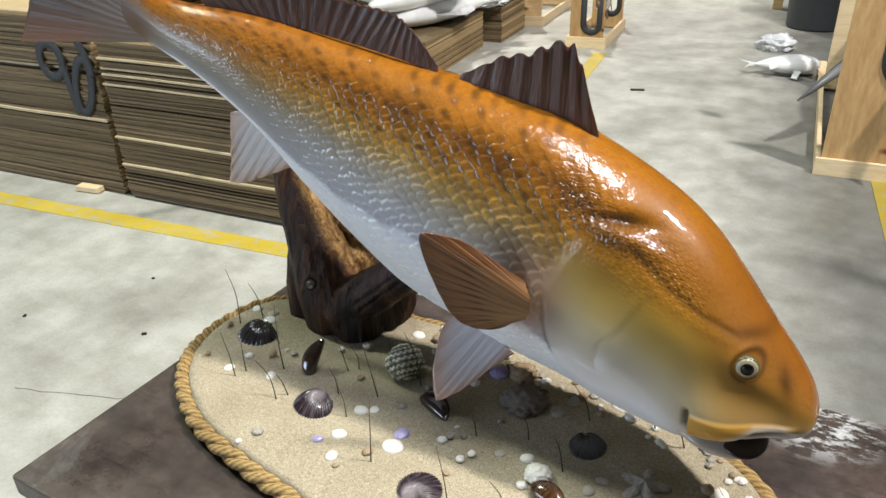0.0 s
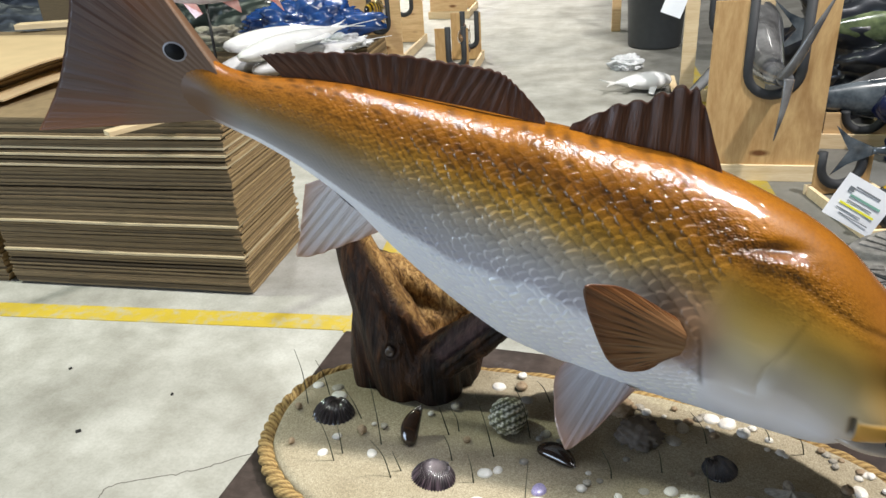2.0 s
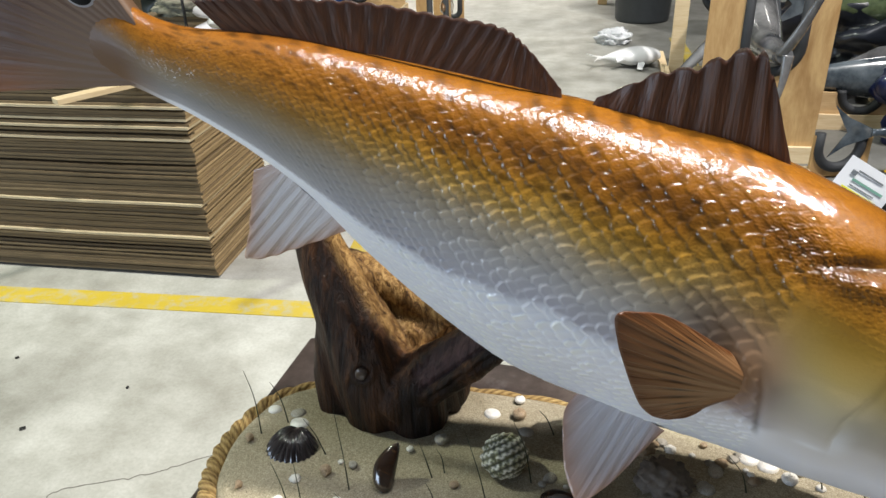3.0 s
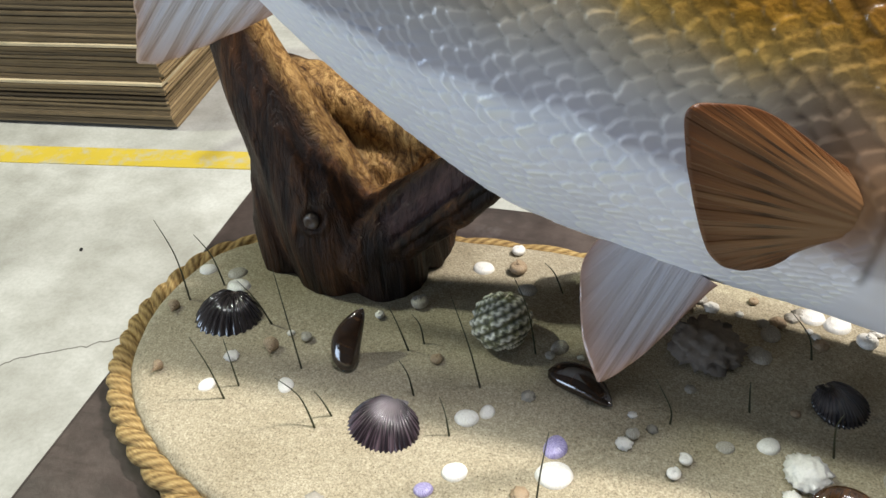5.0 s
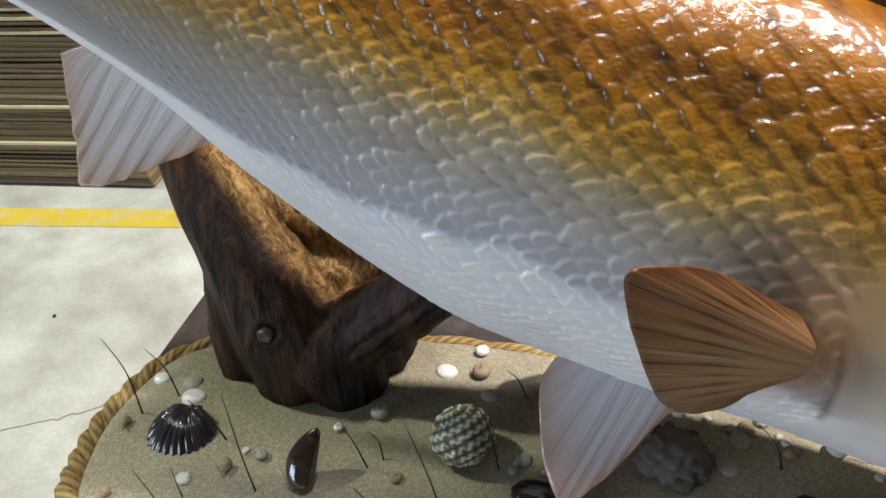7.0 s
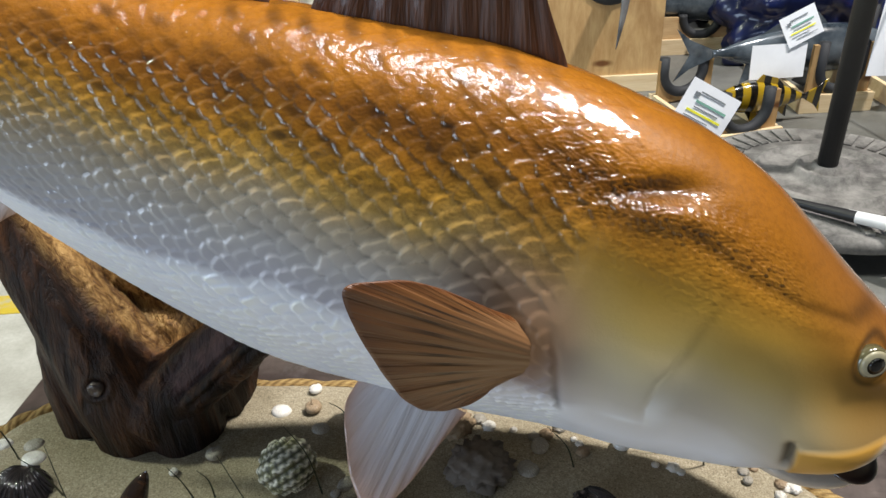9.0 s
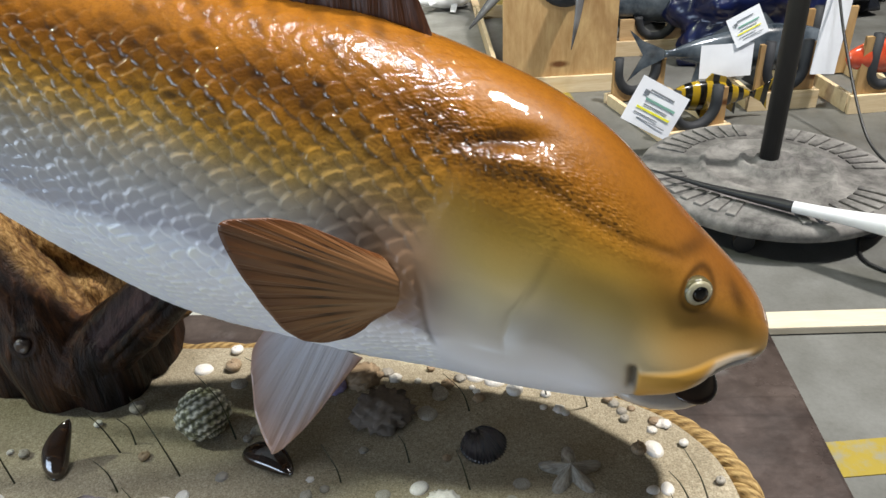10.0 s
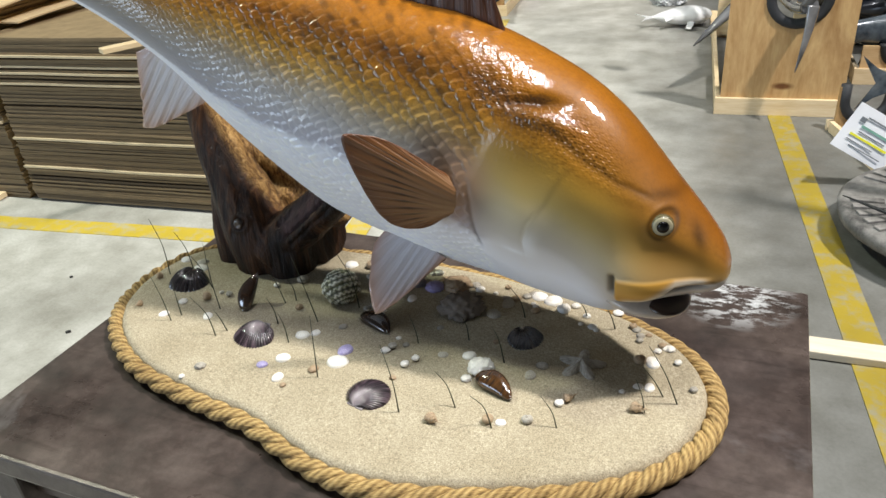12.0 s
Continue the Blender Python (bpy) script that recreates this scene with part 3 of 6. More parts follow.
def fish_body(n=960, near=400, far=90):
    """Points, paint and surface marks of the fish's trunk and head, with its scales raised on it."""
    keys = smooth_path([(q[0], q[1], q[2]) for q in PROFILE], 30)
    more = smooth_path([(q[0], q[3], q[4]) for q in PROFILE], 30)
    px, top, bot = (np.array([q[i] for q in keys]) for i in range(3))
    wid, mid = (np.array([q[i] for q in more]) for i in (1, 2))
    px = np.maximum.accumulate(px)
    s = np.linspace(0, 1, n)
    x = np.where(s < 0.88, -0.550 + (0.30 + 0.550) * (s / 0.88), 0.30 + (0.3513 - 0.30) * np.sin(np.clip((s - 0.88) / 0.12, 0, 1) * math.pi / 2))
    top, bot, wid, mid = (np.interp(x, px, a) for a in (top, bot, wid, mid))
    zc, b = (top + bot) / 2, (top - bot) / 2 * 0.962
    # round each section from the belly up the shown side, then down the other
    a = np.concatenate([-math.pi / 2 - math.pi * np.arange(near) / near, -3 * math.pi / 2 - math.pi * np.arange(far) / far])
    k = near + far
    cos, sin = np.cos(a), np.sin(a)
    shape = np.sign(cos) * np.abs(cos) ** 0.92
    X = np.repeat(x[:, None], k, 1)
    h = (sin[None, :] + 1) / 2 + 0 * X          # 0 under the belly, 1 on the back
    shown = (shape < 0)[None, :] + 0 * X
    narrow = 1 - 0.16 * np.clip(sin, 0, 1)[None, :] ** 1.5 * step(0.05, 0.18, X) * (1 - shown)
    # unseen far side slimmed to narrow the shadow it casts on the sand
    narrow *= 1 - 0.32 * (1 - np.abs(sin)[None, :] ** 3) * (1 - shown) * step(-0.45, -0.25, X)
    narrow *= 1 - 0.20 * bell(h, 0.10, 0.14) * shown * (1 - step(0.08, 0.16, X)) * step(-0.36, -0.22, X)
    Y = mid[:, None] + wid[:, None] * shape[None, :] * narrow
    Z = zc[:, None] + b[:, None] * sin[None, :]
    # full cheeks and jaw, and a fuller breast
    full = 0.013 * bell(X, 0.155, 0.050) * bell(h, 0.42, 0.17) + 0.027 * bell(X, 0.272, 0.045) * bell(h, 0.31, np.where(h > 0.31, 0.20, 0.15))
    full += 0.008 * step(-0.22, -0.10, X) * (1 - step(0.08, 0.14, X)) * bell(h, 0.42, 0.16) + 0.007 * bell(X, 0.21, 0.05) * bell(h, 0.68, 0.16) + 0.0085 * bell(X, 0.287, 0.032) * bell(h, 0.76, 0.14)
    Y = Y - full * np.abs(shape)[None, :] ** 0.5 * (2 * shown - 1) * (0.4 + 0.6 * shown)
    girth = np.pi * (wid + b)
    run = np.concatenate([[0], np.cumsum(np.hypot(np.diff(x), np.diff(zc)) / (0.0260 * girth[:-1]))])
    U = np.interp(X - 0.33 * (Z - zc[:, None]), x, run)
    arc = np.concatenate([np.zeros((n, 1)), np.cumsum(np.hypot(np.diff(Y, axis=1), np.diff(Z, axis=1)), 1)], 1)
    V = arc / (0.0195 * girth)[:, None]
    U = U + 0.14 * np.sin(V * 2.3 + U * 0.7) + 0.06 * np.sin(V * 5.1 + U * 1.9)
    V = V + 0.08 * np.sin(U * 2.9 + V * 0.8) + 0.045 * np.sin(U * 6.3 + V * 2.2)
    lift, mark = np.zeros_like(X), np.zeros_like(X)
    rim = np.zeros_like(X)
    row = np.floor(V * 2)
    for dr in (-2, -1, 0, 1, 2):
        r = row + dr
        off = np.where(r % 2 == 0, 0.0, 0.5)
        for du in (-1, 0, 1, 2):
            cu = np.floor(U - off) + du + off
            ex, ey = cu - U, (V - r / 2)            # ex grows towards the tail
            q = (ex / 0.80) ** 2 + (ey / 0.56) ** 2
            over = (q < 1) & (ex > lift)
            lift = np.where(over, ex, lift)
            rim = np.where(over, q, rim)
            mark = np.where(over, np.sin(cu * 127.1 + r * 311.7) * 43758.5 % 1.0, mark)
    op = along(h, (0.25, 0.102), (0.36, 0.097), (0.48, 0.095), (0.56, 0.091), (0.65, 0.101), (0.77, 0.117), (0.84, 0.140), (0.90, 0.150), (1.0, 0.150))
    scaled = 1 - step(op - 0.008, op + 0.004, X)
    strength = scaled * (0.30 * step(-0.49, -0.40, X) + 0.70 * step(-0.36, -0.14, X)) * (1 - 0.80 * step(0.86, 0.95, h))
    P = np.stack([X, Y, Z], -1)
    nrm = np.cross(np.gradient(P, axis=0), np.gradient(P, axis=1))
    nrm /= np.linalg.norm(nrm, axis=2, keepdims=True) + 1e-9
    if nrm[n // 2, near // 2, 1] > 0:
        nrm = -nrm
    rise = np.clip(lift / 0.80, 0, 1)
    crest = bell(rim, 0.86, 0.15) * step(0.10, 0.35, rise)
    rag = 0.65 + 0.75 * mark
    dusky = step(0.55, 0.75, h)
    belly = 1 + 0.5 * (1 - step(0.40, 0.50, h)) * step(0.16, 0.32, h) - 0.5 * (1 - step(0.10, 0.24, h)) - 0.25 * bell(h, 0.57, 0.09)
    raise_ = strength * belly * rag * ((0.00125 + 0.00035 * dusky) * rise ** 1.3 + 0.00016 * crest)
    for axis in (0, 1):
        raise_ = 0.25 * np.roll(raise_, 1, axis) + 0.5 * raise_ + 0.25 * np.roll(raise_, -1, axis)
    # fine ragged striping of each scale on the upper flank
    raise_ += strength * 0.00016 * dusky * np.sin(V * 31 + 5 * np.sin(U * 7) + mark * 6) * step(0.1, 0.5, rise)
    # gill cover, cheek, nape and eye line
    side = step(0.10, 0.24, h) * (1 - step(0.84, 0.90, h))
    raise_ += 0.0024 * side * step(op - 0.010, op + 0.010, X) * (1 - 0.9 * step(op + 0.02, op + 0.10, X))
    slit = step(0.26, 0.32, h) * (1 - step(0.48, 0.56, h))
    raise_ -= 0.0010 * slit * bell(X, op, 0.0030)
    pre = along(h, (0.30, 0.153), (0.35, 0.153), (0.40, 0.152), (0.48, 0.158), (0.57, 0.173), (0.70, 0.188), (0.77, 0.203))
    cheek = step(0.32, 0.36, h) * (1 - step(0.70, 0.78, h))
    raise_ -= 0.00035 * cheek * bell(X, pre - 0.002, 0.0018) * (1 - 0.6 * step(0.46, 0.54, h))
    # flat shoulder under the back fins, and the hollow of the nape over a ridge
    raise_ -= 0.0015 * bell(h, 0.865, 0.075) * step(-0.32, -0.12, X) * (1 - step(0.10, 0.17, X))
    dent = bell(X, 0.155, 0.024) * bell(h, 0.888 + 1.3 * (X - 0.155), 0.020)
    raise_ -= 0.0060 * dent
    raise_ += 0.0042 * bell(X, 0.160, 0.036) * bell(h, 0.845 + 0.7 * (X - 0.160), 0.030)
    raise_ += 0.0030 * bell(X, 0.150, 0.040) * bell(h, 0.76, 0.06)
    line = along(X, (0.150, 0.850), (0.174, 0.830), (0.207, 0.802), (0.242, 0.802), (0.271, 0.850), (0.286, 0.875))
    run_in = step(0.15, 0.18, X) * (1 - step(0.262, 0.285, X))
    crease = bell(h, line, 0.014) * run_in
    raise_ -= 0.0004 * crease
    raise_ += 0.0006 * bell(h, line - 0.045, 0.024) * run_in
    wrinkle = bell(h, 0.84 - 0.3 * (X - 0.15), 0.065) * step(0.06, 0.11, X) * (1 - step(0.22, 0.26, X))
    raise_ += 0.00085 * wrinkle * np.sin(X * 900 + 3 * np.sin(h * 190)) * np.sin(h * 420 + 2 * np.sin(X * 310))
    pits = bell(h, 0.74, 0.07) * step(0.11, 0.13, X) * (1 - step(0.18, 0.23, X))
    raise_ += 0.00025 * pits * np.sin(X * 700 + 4 * np.sin(h * 130)) * np.sin(h * 330 + 3 * np.sin(X * 260))
    eye_d = np.hypot(X - 0.2865, Z - 1.0045)
    raise_ += 0.0006 * bell(eye_d, 0.0140, 0.0035) - 0.002 * bell(eye_d, 0, 0.010)
    # the plate of the upper jaw, its dark corner, and the thin lip on to the snout
    low = along(X, (0.245, 0.922), (0.252, 0.919), (0.275, 0.924), (0.290, 0.935), (0.303, 0.945), (0.345, 0.947))
    high = along(X, (0.245, 0.949), (0.300, 0.953), (0.322, 0.952), (0.345, 0.951))
    plate = step(low - 0.001, low + 0.002, Z) * (1 - step(high - 0.002, high + 0.003, Z)) * step(0.2455, 0.249, X) * (1 - step(0.325, 0.342, X)) * shown
    raise_ += 0.0014 * plate
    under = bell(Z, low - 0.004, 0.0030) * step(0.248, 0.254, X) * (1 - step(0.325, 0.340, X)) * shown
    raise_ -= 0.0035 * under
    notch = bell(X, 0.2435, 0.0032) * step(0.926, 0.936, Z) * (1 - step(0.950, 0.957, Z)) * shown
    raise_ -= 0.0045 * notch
    # fleshy pad at the root of the breast fin
    raise_ += 0.0045 * bell(X, 0.084, 0.024) * bell(Z, 1.016, 0.030)
    P = P + nrm * raise_[..., None]

    # paint, by height on the flank and length
    rng = np.random.default_rng(4)

    def ramp(v, stops):
        pos = [q[0] for q in stops]
        return np.stack([np.interp(v, pos, [q[1][c] for q in stops]) for c in range(3)], -1)
    white = (0.78, 0.81, 0.89)
    pale_to = along(X, (-0.50, 0.10), (-0.48, 0.13), (-0.33, 0.20), (-0.26, 0.30), (-0.206, 0.365), (-0.165, 0.425), (-0.125, 0.455), (-0.04, 0.455), (0.05, 0.42), (0.10, 0.32), (0.13, 0.37), (0.172, 0.38), (0.202, 0.34), (0.237, 0.25), (0.27, 0.16))
    gold_at = along(X, (-0.45, 0.60), (-0.36, 0.60), (-0.28, 0.66), (-0.18, 0.76), (-0.11, 0.73), (0.03, 0.71), (0.10, 0.68), (0.20, 0.62))
    hw = h + 0.012 * np.sin(X * 41 + 2) + 0.008 * np.sin(X * 97) + 0.012 * (rise - 0.4) * scaled
    u = np.where(hw < pale_to, 0.25 * hw / pale_to, np.where(hw < gold_at, 0.25 + 0.35 * (hw - pale_to) / (gold_at - pale_to), 0.60 + 0.40 * (hw - gold_at) / (1 - gold_at)))
    trunk = ramp(u, ((0.0, white), (0.238, white), (0.266, (0.43, 0.43, 0.49)), (0.38, (0.39, 0.380, 0.390)), (0.50, (0.39, 0.335, 0.260)), (0.58, (0.40, 0.265, 0.082)), (0.66, (0.35, 0.188, 0.026)), (0.75, (0.26, 0.112, 0.011)), (0.83, (0.20, 0.076, 0.007)), (0.90, (0.31, 0.118, 0.008)), (0.95, (0.38, 0.142, 0.008)), (1.0, (0.38, 0.142, 0.009))))
    rear = ramp(u, ((0.0, white), (0.238, white), (0.266, (0.36, 0.36, 0.39)), (0.40, (0.28, 0.265, 0.245)), (0.52, (0.29, 0.215, 0.12)), (0.64, (0.31, 0.165, 0.038)), (0.78, (0.30, 0.130, 0.018)), (1.0, (0.35, 0.128, 0.013))))
    trunk = trunk + (rear - trunk) * (1 - step(-0.36, -0.16, X))[..., None]
    head = ramp(u, ((0.0, (0.76, 0.78, 0.85)), (0.16, (0.76, 0.78, 0.85)), (0.30, (0.51, 0.48, 0.43)), (0.42, (0.50, 0.43, 0.28)), (0.54, (0.46, 0.340, 0.120)), (0.66, (0.42, 0.250, 0.044)), (0.74, (0.32, 0.152, 0.017)), (0.81, (0.27, 0.115, 0.012)), (0.88, (0.29, 0.112, 0.009)), (1.0, (0.34, 0.126, 0.009))))
    snout = ramp(h, ((0.0, (0.62, 0.56, 0.46)), (0.12, (0.34, 0.25, 0.145)), (0.35, (0.30, 0.195, 0.074)), (0.6, (0.255, 0.138, 0.030)), (1.0, (0.26, 0.092, 0.008))))
    paint = trunk + (head - trunk) * step(op - 0.01, op + 0.03, X)[..., None]
    paint = paint + (snout - paint) * step(0.21, 0.29, X)[..., None]
    # scale pattern plus painted overlap shade: free edge paler, darker under the next
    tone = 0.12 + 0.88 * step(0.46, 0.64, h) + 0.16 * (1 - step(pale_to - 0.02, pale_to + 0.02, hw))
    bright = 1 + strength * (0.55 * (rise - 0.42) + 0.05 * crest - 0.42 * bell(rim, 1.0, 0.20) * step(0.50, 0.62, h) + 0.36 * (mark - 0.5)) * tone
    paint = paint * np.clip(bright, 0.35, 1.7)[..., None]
    # dusky patches along the back and rows of soft spots
    dusk = step(0.70, 0.80, h) * (1 - step(0.88, 0.94, h)) * step(-0.30, -0.05, X) * (1 - step(0.14, 0.20, X))
    paint = paint * (1 - 0.36 * dusk * (0.6 + 0.4 * np.sin(X * 60 + h * 30)))[..., None]
    spots = np.zeros_like(X)
    for rowi in range(6):
        h0 = 0.988 - 0.026 * rowi - 0.005 * rowi ** 1.5
        for sx in np.arange(-0.42, 0.12, 0.026):
            jx, jh = sx + rng.uniform(-0.006, 0.006) + 0.013 * (rowi % 2), h0 + rng.uniform(-0.006, 0.006)
            w = rng.uniform(0.4, 1.0) * (rng.random() < 0.88)
            spots = np.maximum(spots, w * np.exp(-(((X - jx) / 0.0062) ** 2 + ((h - jh + 0.9 * (X - jx)) / 0.0115) ** 2) ** 1.4))
    paint = paint * (1 - 0.62 * spots * (1 - step(0.07, 0.14, X)))[..., None]
    # brown eye line, with shade painted into nape hollow, cheek crease and gill slit
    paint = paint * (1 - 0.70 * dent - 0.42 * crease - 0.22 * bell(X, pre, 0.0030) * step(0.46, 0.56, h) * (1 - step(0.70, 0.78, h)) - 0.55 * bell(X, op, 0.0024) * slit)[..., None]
    flush = bell(X, 0.070, 0.042) * bell(h, 0.58, 0.13)
    paint = paint + (np.array((0.22, 0.120, 0.085)) - paint) * (0.65 * flush)[..., None]
    root = bell(X, 0.078, 0.022) * bell(Z, 1.016 + 0.4 * (X - 0.076), 0.027)
    paint = paint + (np.array((0.215, 0.108, 0.045)) - paint) * (0.97 * np.sqrt(root))[..., None]
    patch = np.clip(step(pre - 0.001, pre + 0.001, X) * (1 - step(pre + 0.003, pre + 0.020, X)) * bell(h, 0.39, 0.055) + bell(X, 0.140, 0.012) * bell(h, 0.335, 0.012), 0, 1)
    paint = paint + (np.array((0.84, 0.88, 0.94)) - paint) * (0.5 * patch)[..., None]
    # the root of the tail turns brown
    up = step(0.50, 0.80, h)
    tail = 1 - step(-0.470 - 0.06 * up, -0.410 - 0.06 * up, X)
    paint = paint + (np.array((0.165, 0.092, 0.050)) - paint) * tail[..., None]
    # yellow jaw plate with a pale lower edge
    paint = paint + (np.array((0.48, 0.25, 0.040)) - paint) * (0.9 * plate)[..., None]
    edge = bell(Z, low + 0.003, 0.0050) * plate * step(0.250, 0.262, X) * (1 - step(0.325, 0.340, X)) * shown
    paint = paint + (np.array((0.60, 0.55, 0.46)) - paint) * (0.8 * edge)[..., None]
    chin = step(0.246, 0.252, X) * (1 - step(-0.004, 0.0, Z - low))
    paint = paint + (np.array((0.56, 0.53, 0.50)) - paint) * (0.85 * chin)[..., None]
    # shade under the jaw plate and in its corner notch, painted in
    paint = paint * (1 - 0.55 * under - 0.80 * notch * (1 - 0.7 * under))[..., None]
    nostril = bell(X - 0.320 + 0.45 * (Z - 0.989), 0, 0.0055) * bell(Z, 0.989, 0.013)
    brow = bell(X, 0.284, 0.017) * bell(Z, 1.0275 - 0.25 * (X - 0.284), 0.0045)
    paint = paint * (1 - 0.62 * nostril - 0.50 * brow)[..., None]
    paint = paint * (1 - 0.60 * bell(eye_d, 0.0125, 0.0022))[..., None]
    warm = step(0.48, 0.66, h)[..., None]
    paint = np.clip(paint * (1 - warm * np.array((0.06, 0.08, 0.14))), 0.003, 0.9)
    fuzz = step(0.50, 0.66, h) * (1 - 0.75 * step(0.10, 0.16, X))
    lacquer = (0.10 + 0.90 * step(0.62, 0.84, h) + 0.55 * (1 - step(-0.20, -0.02, X)) * step(0.36, 0.46, h) * (1 - step(0.60, 0.82, h))) * (0.15 + 0.85 * step(-0.46, -0.40, X)) * (1 - 0.7 * step(0.10, 0.14, X) * (1 - step(0.76, 0.84, h)))
    glint = np.minimum(1.0, 0.16 + 0.84 * (mark > 0.72) + 0.7 * (1 - step(-0.22, -0.06, X)) * (1 - step(0.54, 0.66, h)))
    lacquer = lacquer * (1 - (1 - glint) * scaled * (1 - step(0.80, 0.90, h)))
    mott = step(0.56, 0.78, h) * (1 - 0.25 * step(0.88, 0.95, h)) * (1 - 0.75 * step(0.09, 0.12, X) * (1 - step(0.72, 0.80, h))) * (1 - 0.5 * step(0.2, 0.28, X))
    return P, paint, mott, fuzz, lacquer


def fin_sheet(root, tip, rays=14, ripple=0.0025, cols=72, rows=22, thick=0.0014, tip_power=3.0, jag=0.0, cup=0.0):
    """A fin between a root line and an outer edge, as a thin closed sheet rippled along its rays."""
    bm = bmesh.new()
    tip_layer, root_layer = (bm.verts.layers.float_color.new(q) for q in ("tip", "root"))
    bm.loops.layers.uv.verify()
    tip_layer, root_layer = bm.verts.layers.float_color["tip"], bm.verts.layers.float_color["root"]
    a, b = smooth_path(root, 40), smooth_path(tip, 40)

    def at(path, f):
        g = f * (len(path) - 1)
        i = min(int(g), len(path) - 2)
        return path[i].lerp(path[i + 1], g - i)
    nrm = (at(a, 1.0) - at(a, 0.0)).cross(at(b, 0.5) - at(a, 0.5)).normalized()
    sides = []
    for sgn in (1, -1):
        verts = []
        for i in range(rows):
            r = i / (rows - 1)
            verts.append([])
            for j in range(cols):
                f = j / (cols - 1)
                start, end = at(a, f), at(b, f)
                if jag:
                    end = start + (end - start) * (1 - jag * (0.5 - 0.5 * math.cos(2 * math.pi * rays * f)) ** 2)
                wave = ripple * math.sin(2 * math.pi * rays * f) * (0.3 + 0.7 * r) * min(1.0, 6 * f, 6 * (1 - f)) + cup * math.sin(math.pi * f) * r
                v = bm.verts.new(start.lerp(end, r) + nrm * (wave + sgn * thick * (1 - 0.8 * r)))
                g = r ** tip_power
                v[tip_layer] = (g, g, g, 1)
                q = min(1.0, max(0.0, (0.55 - r) / 0.30))
                v[root_layer] = (q, q, q, 1)
                verts[-1].append(v)
        grid_faces(bm, verts, uv=lambda p, q: (q / (cols - 1), p / (rows - 1)))
        sides.append(verts)
    ring = [[s[i][0] for i in range(rows)] + s[-1][1:] + [s[i][-1] for i in reversed(range(rows - 1))] for s in sides]
    grid_faces(bm, ring, False, False)
    bmesh.ops.recalc_face_normals(bm, faces=bm.faces[:])
    return bm


def build_fish():
    t = thing("fish_mount", pose(-0.285, 0.15, 1.03), "glossy painted fish mount, orange back, golden scaled flank, white belly", "fish mount")
    back = t.matrix_world.inverted()

    def fish_part(name, bm, material, label, parent=t):
        ob = part(name, bm, material, parent, label)
        ob.matrix_parent_inverse = back
        return ob
    P, paint, mott, fuzz, lacquer = fish_body()
    n, k = P.shape[:2]
    i, j = np.meshgrid(np.arange(n - 1), np.arange(k), indexing="ij")
    quads = np.stack([i * k + j, i * k + (j + 1) % k, (i + 1) * k + (j + 1) % k, (i + 1) * k + j], -1).reshape(-1, 4)
    mesh = bpy.data.meshes.new("body")
    mesh.from_pydata(P.reshape(-1, 3).tolist(), [], quads.tolist() + [list(range(k))[::-1], list(range((n - 1) * k, n * k))])
    ones = np.ones(n * k)
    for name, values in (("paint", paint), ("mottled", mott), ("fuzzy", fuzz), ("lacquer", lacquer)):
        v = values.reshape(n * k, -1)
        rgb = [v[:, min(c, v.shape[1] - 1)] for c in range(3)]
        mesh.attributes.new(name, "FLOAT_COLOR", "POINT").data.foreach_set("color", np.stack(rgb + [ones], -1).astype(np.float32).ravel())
    mesh.materials.append(SKIN)
    mesh.shade_smooth()
    body = tagged(new("body", mesh), "orange, gold and white painted scaly body")
    body.parent, body.matrix_parent_inverse = t, back
    fish_part("tail_fin", fin_sheet([(-0.450, 0.051, 1.219), (-0.458, 0.050, 1.248), (-0.446, 0.051, 1.272)], [(-0.707, 0.030, 1.200), (-0.655, 0.024, 1.256), (-0.622, 0.022, 1.312), (-0.601, 0.022, 1.360), (-0.588, 0.024, 1.415), (-0.582, 0.030, 1.51)], 16, 0.0004, 120, 40, 0.011, 1.6), TAIL_FIN, "broad brown tail fin")
    fish_part("soft_dorsal_fin", fin_sheet([(-0.375, 0.066, 1.262), (-0.28, 0.085, 1.247), (-0.18, 0.101, 1.226), (-0.085, 0.108, 1.205)], [(-0.397, 0.058, 1.289), (-0.370, 0.064, 1.291), (-0.308, 0.078, 1.289), (-0.247, 0.092, 1.284), (-0.187, 0.103, 1.273), (-0.139, 0.107, 1.264), (-0.115, 0.109, 1.246), (-0.086, 0.109, 1.212)], 26, 0.0005, 220, 14, 0.002, jag=0.04), FIN_DARK, "long low dark brown back fin")
    fish_part("spiny_dorsal_fin", fin_sheet([(-0.060, 0.110, 1.198), (0.00, 0.108, 1.186), (0.06, 0.105, 1.174), (0.104, 0.100, 1.158)], [(-0.056, 0.110, 1.206), (-0.028, 0.110, 1.220), (-0.004, 0.109, 1.232), (0.022, 0.108, 1.237), (0.045, 0.106, 1.249), (0.068, 0.106, 1.252), (0.081, 0.105, 1.228), (0.103, 0.102, 1.163)], 8, 0.0017, 140, 16, 0.0022, jag=0.09), FIN_DARK, "tall dark brown spiny back fin")
    fish_part("anal_fin", fin_sheet([(-0.345, 0.072, 1.140), (-0.318, 0.077, 1.108), (-0.278, 0.083, 1.076)], [(-0.370, 0.070, 1.132), (-0.384, 0.075, 1.085), (-0.393, 0.079, 1.056), (-0.403, 0.0825, 1.0265), (-0.376, 0.083, 1.030), (-0.350, 0.083, 1.041), (-0.313, 0.083, 1.057), (-0.284, 0.083, 1.071)], 9, 0.0012, 100, 24, 0.0025), FIN_PALE, "pale translucent grey-white fin")
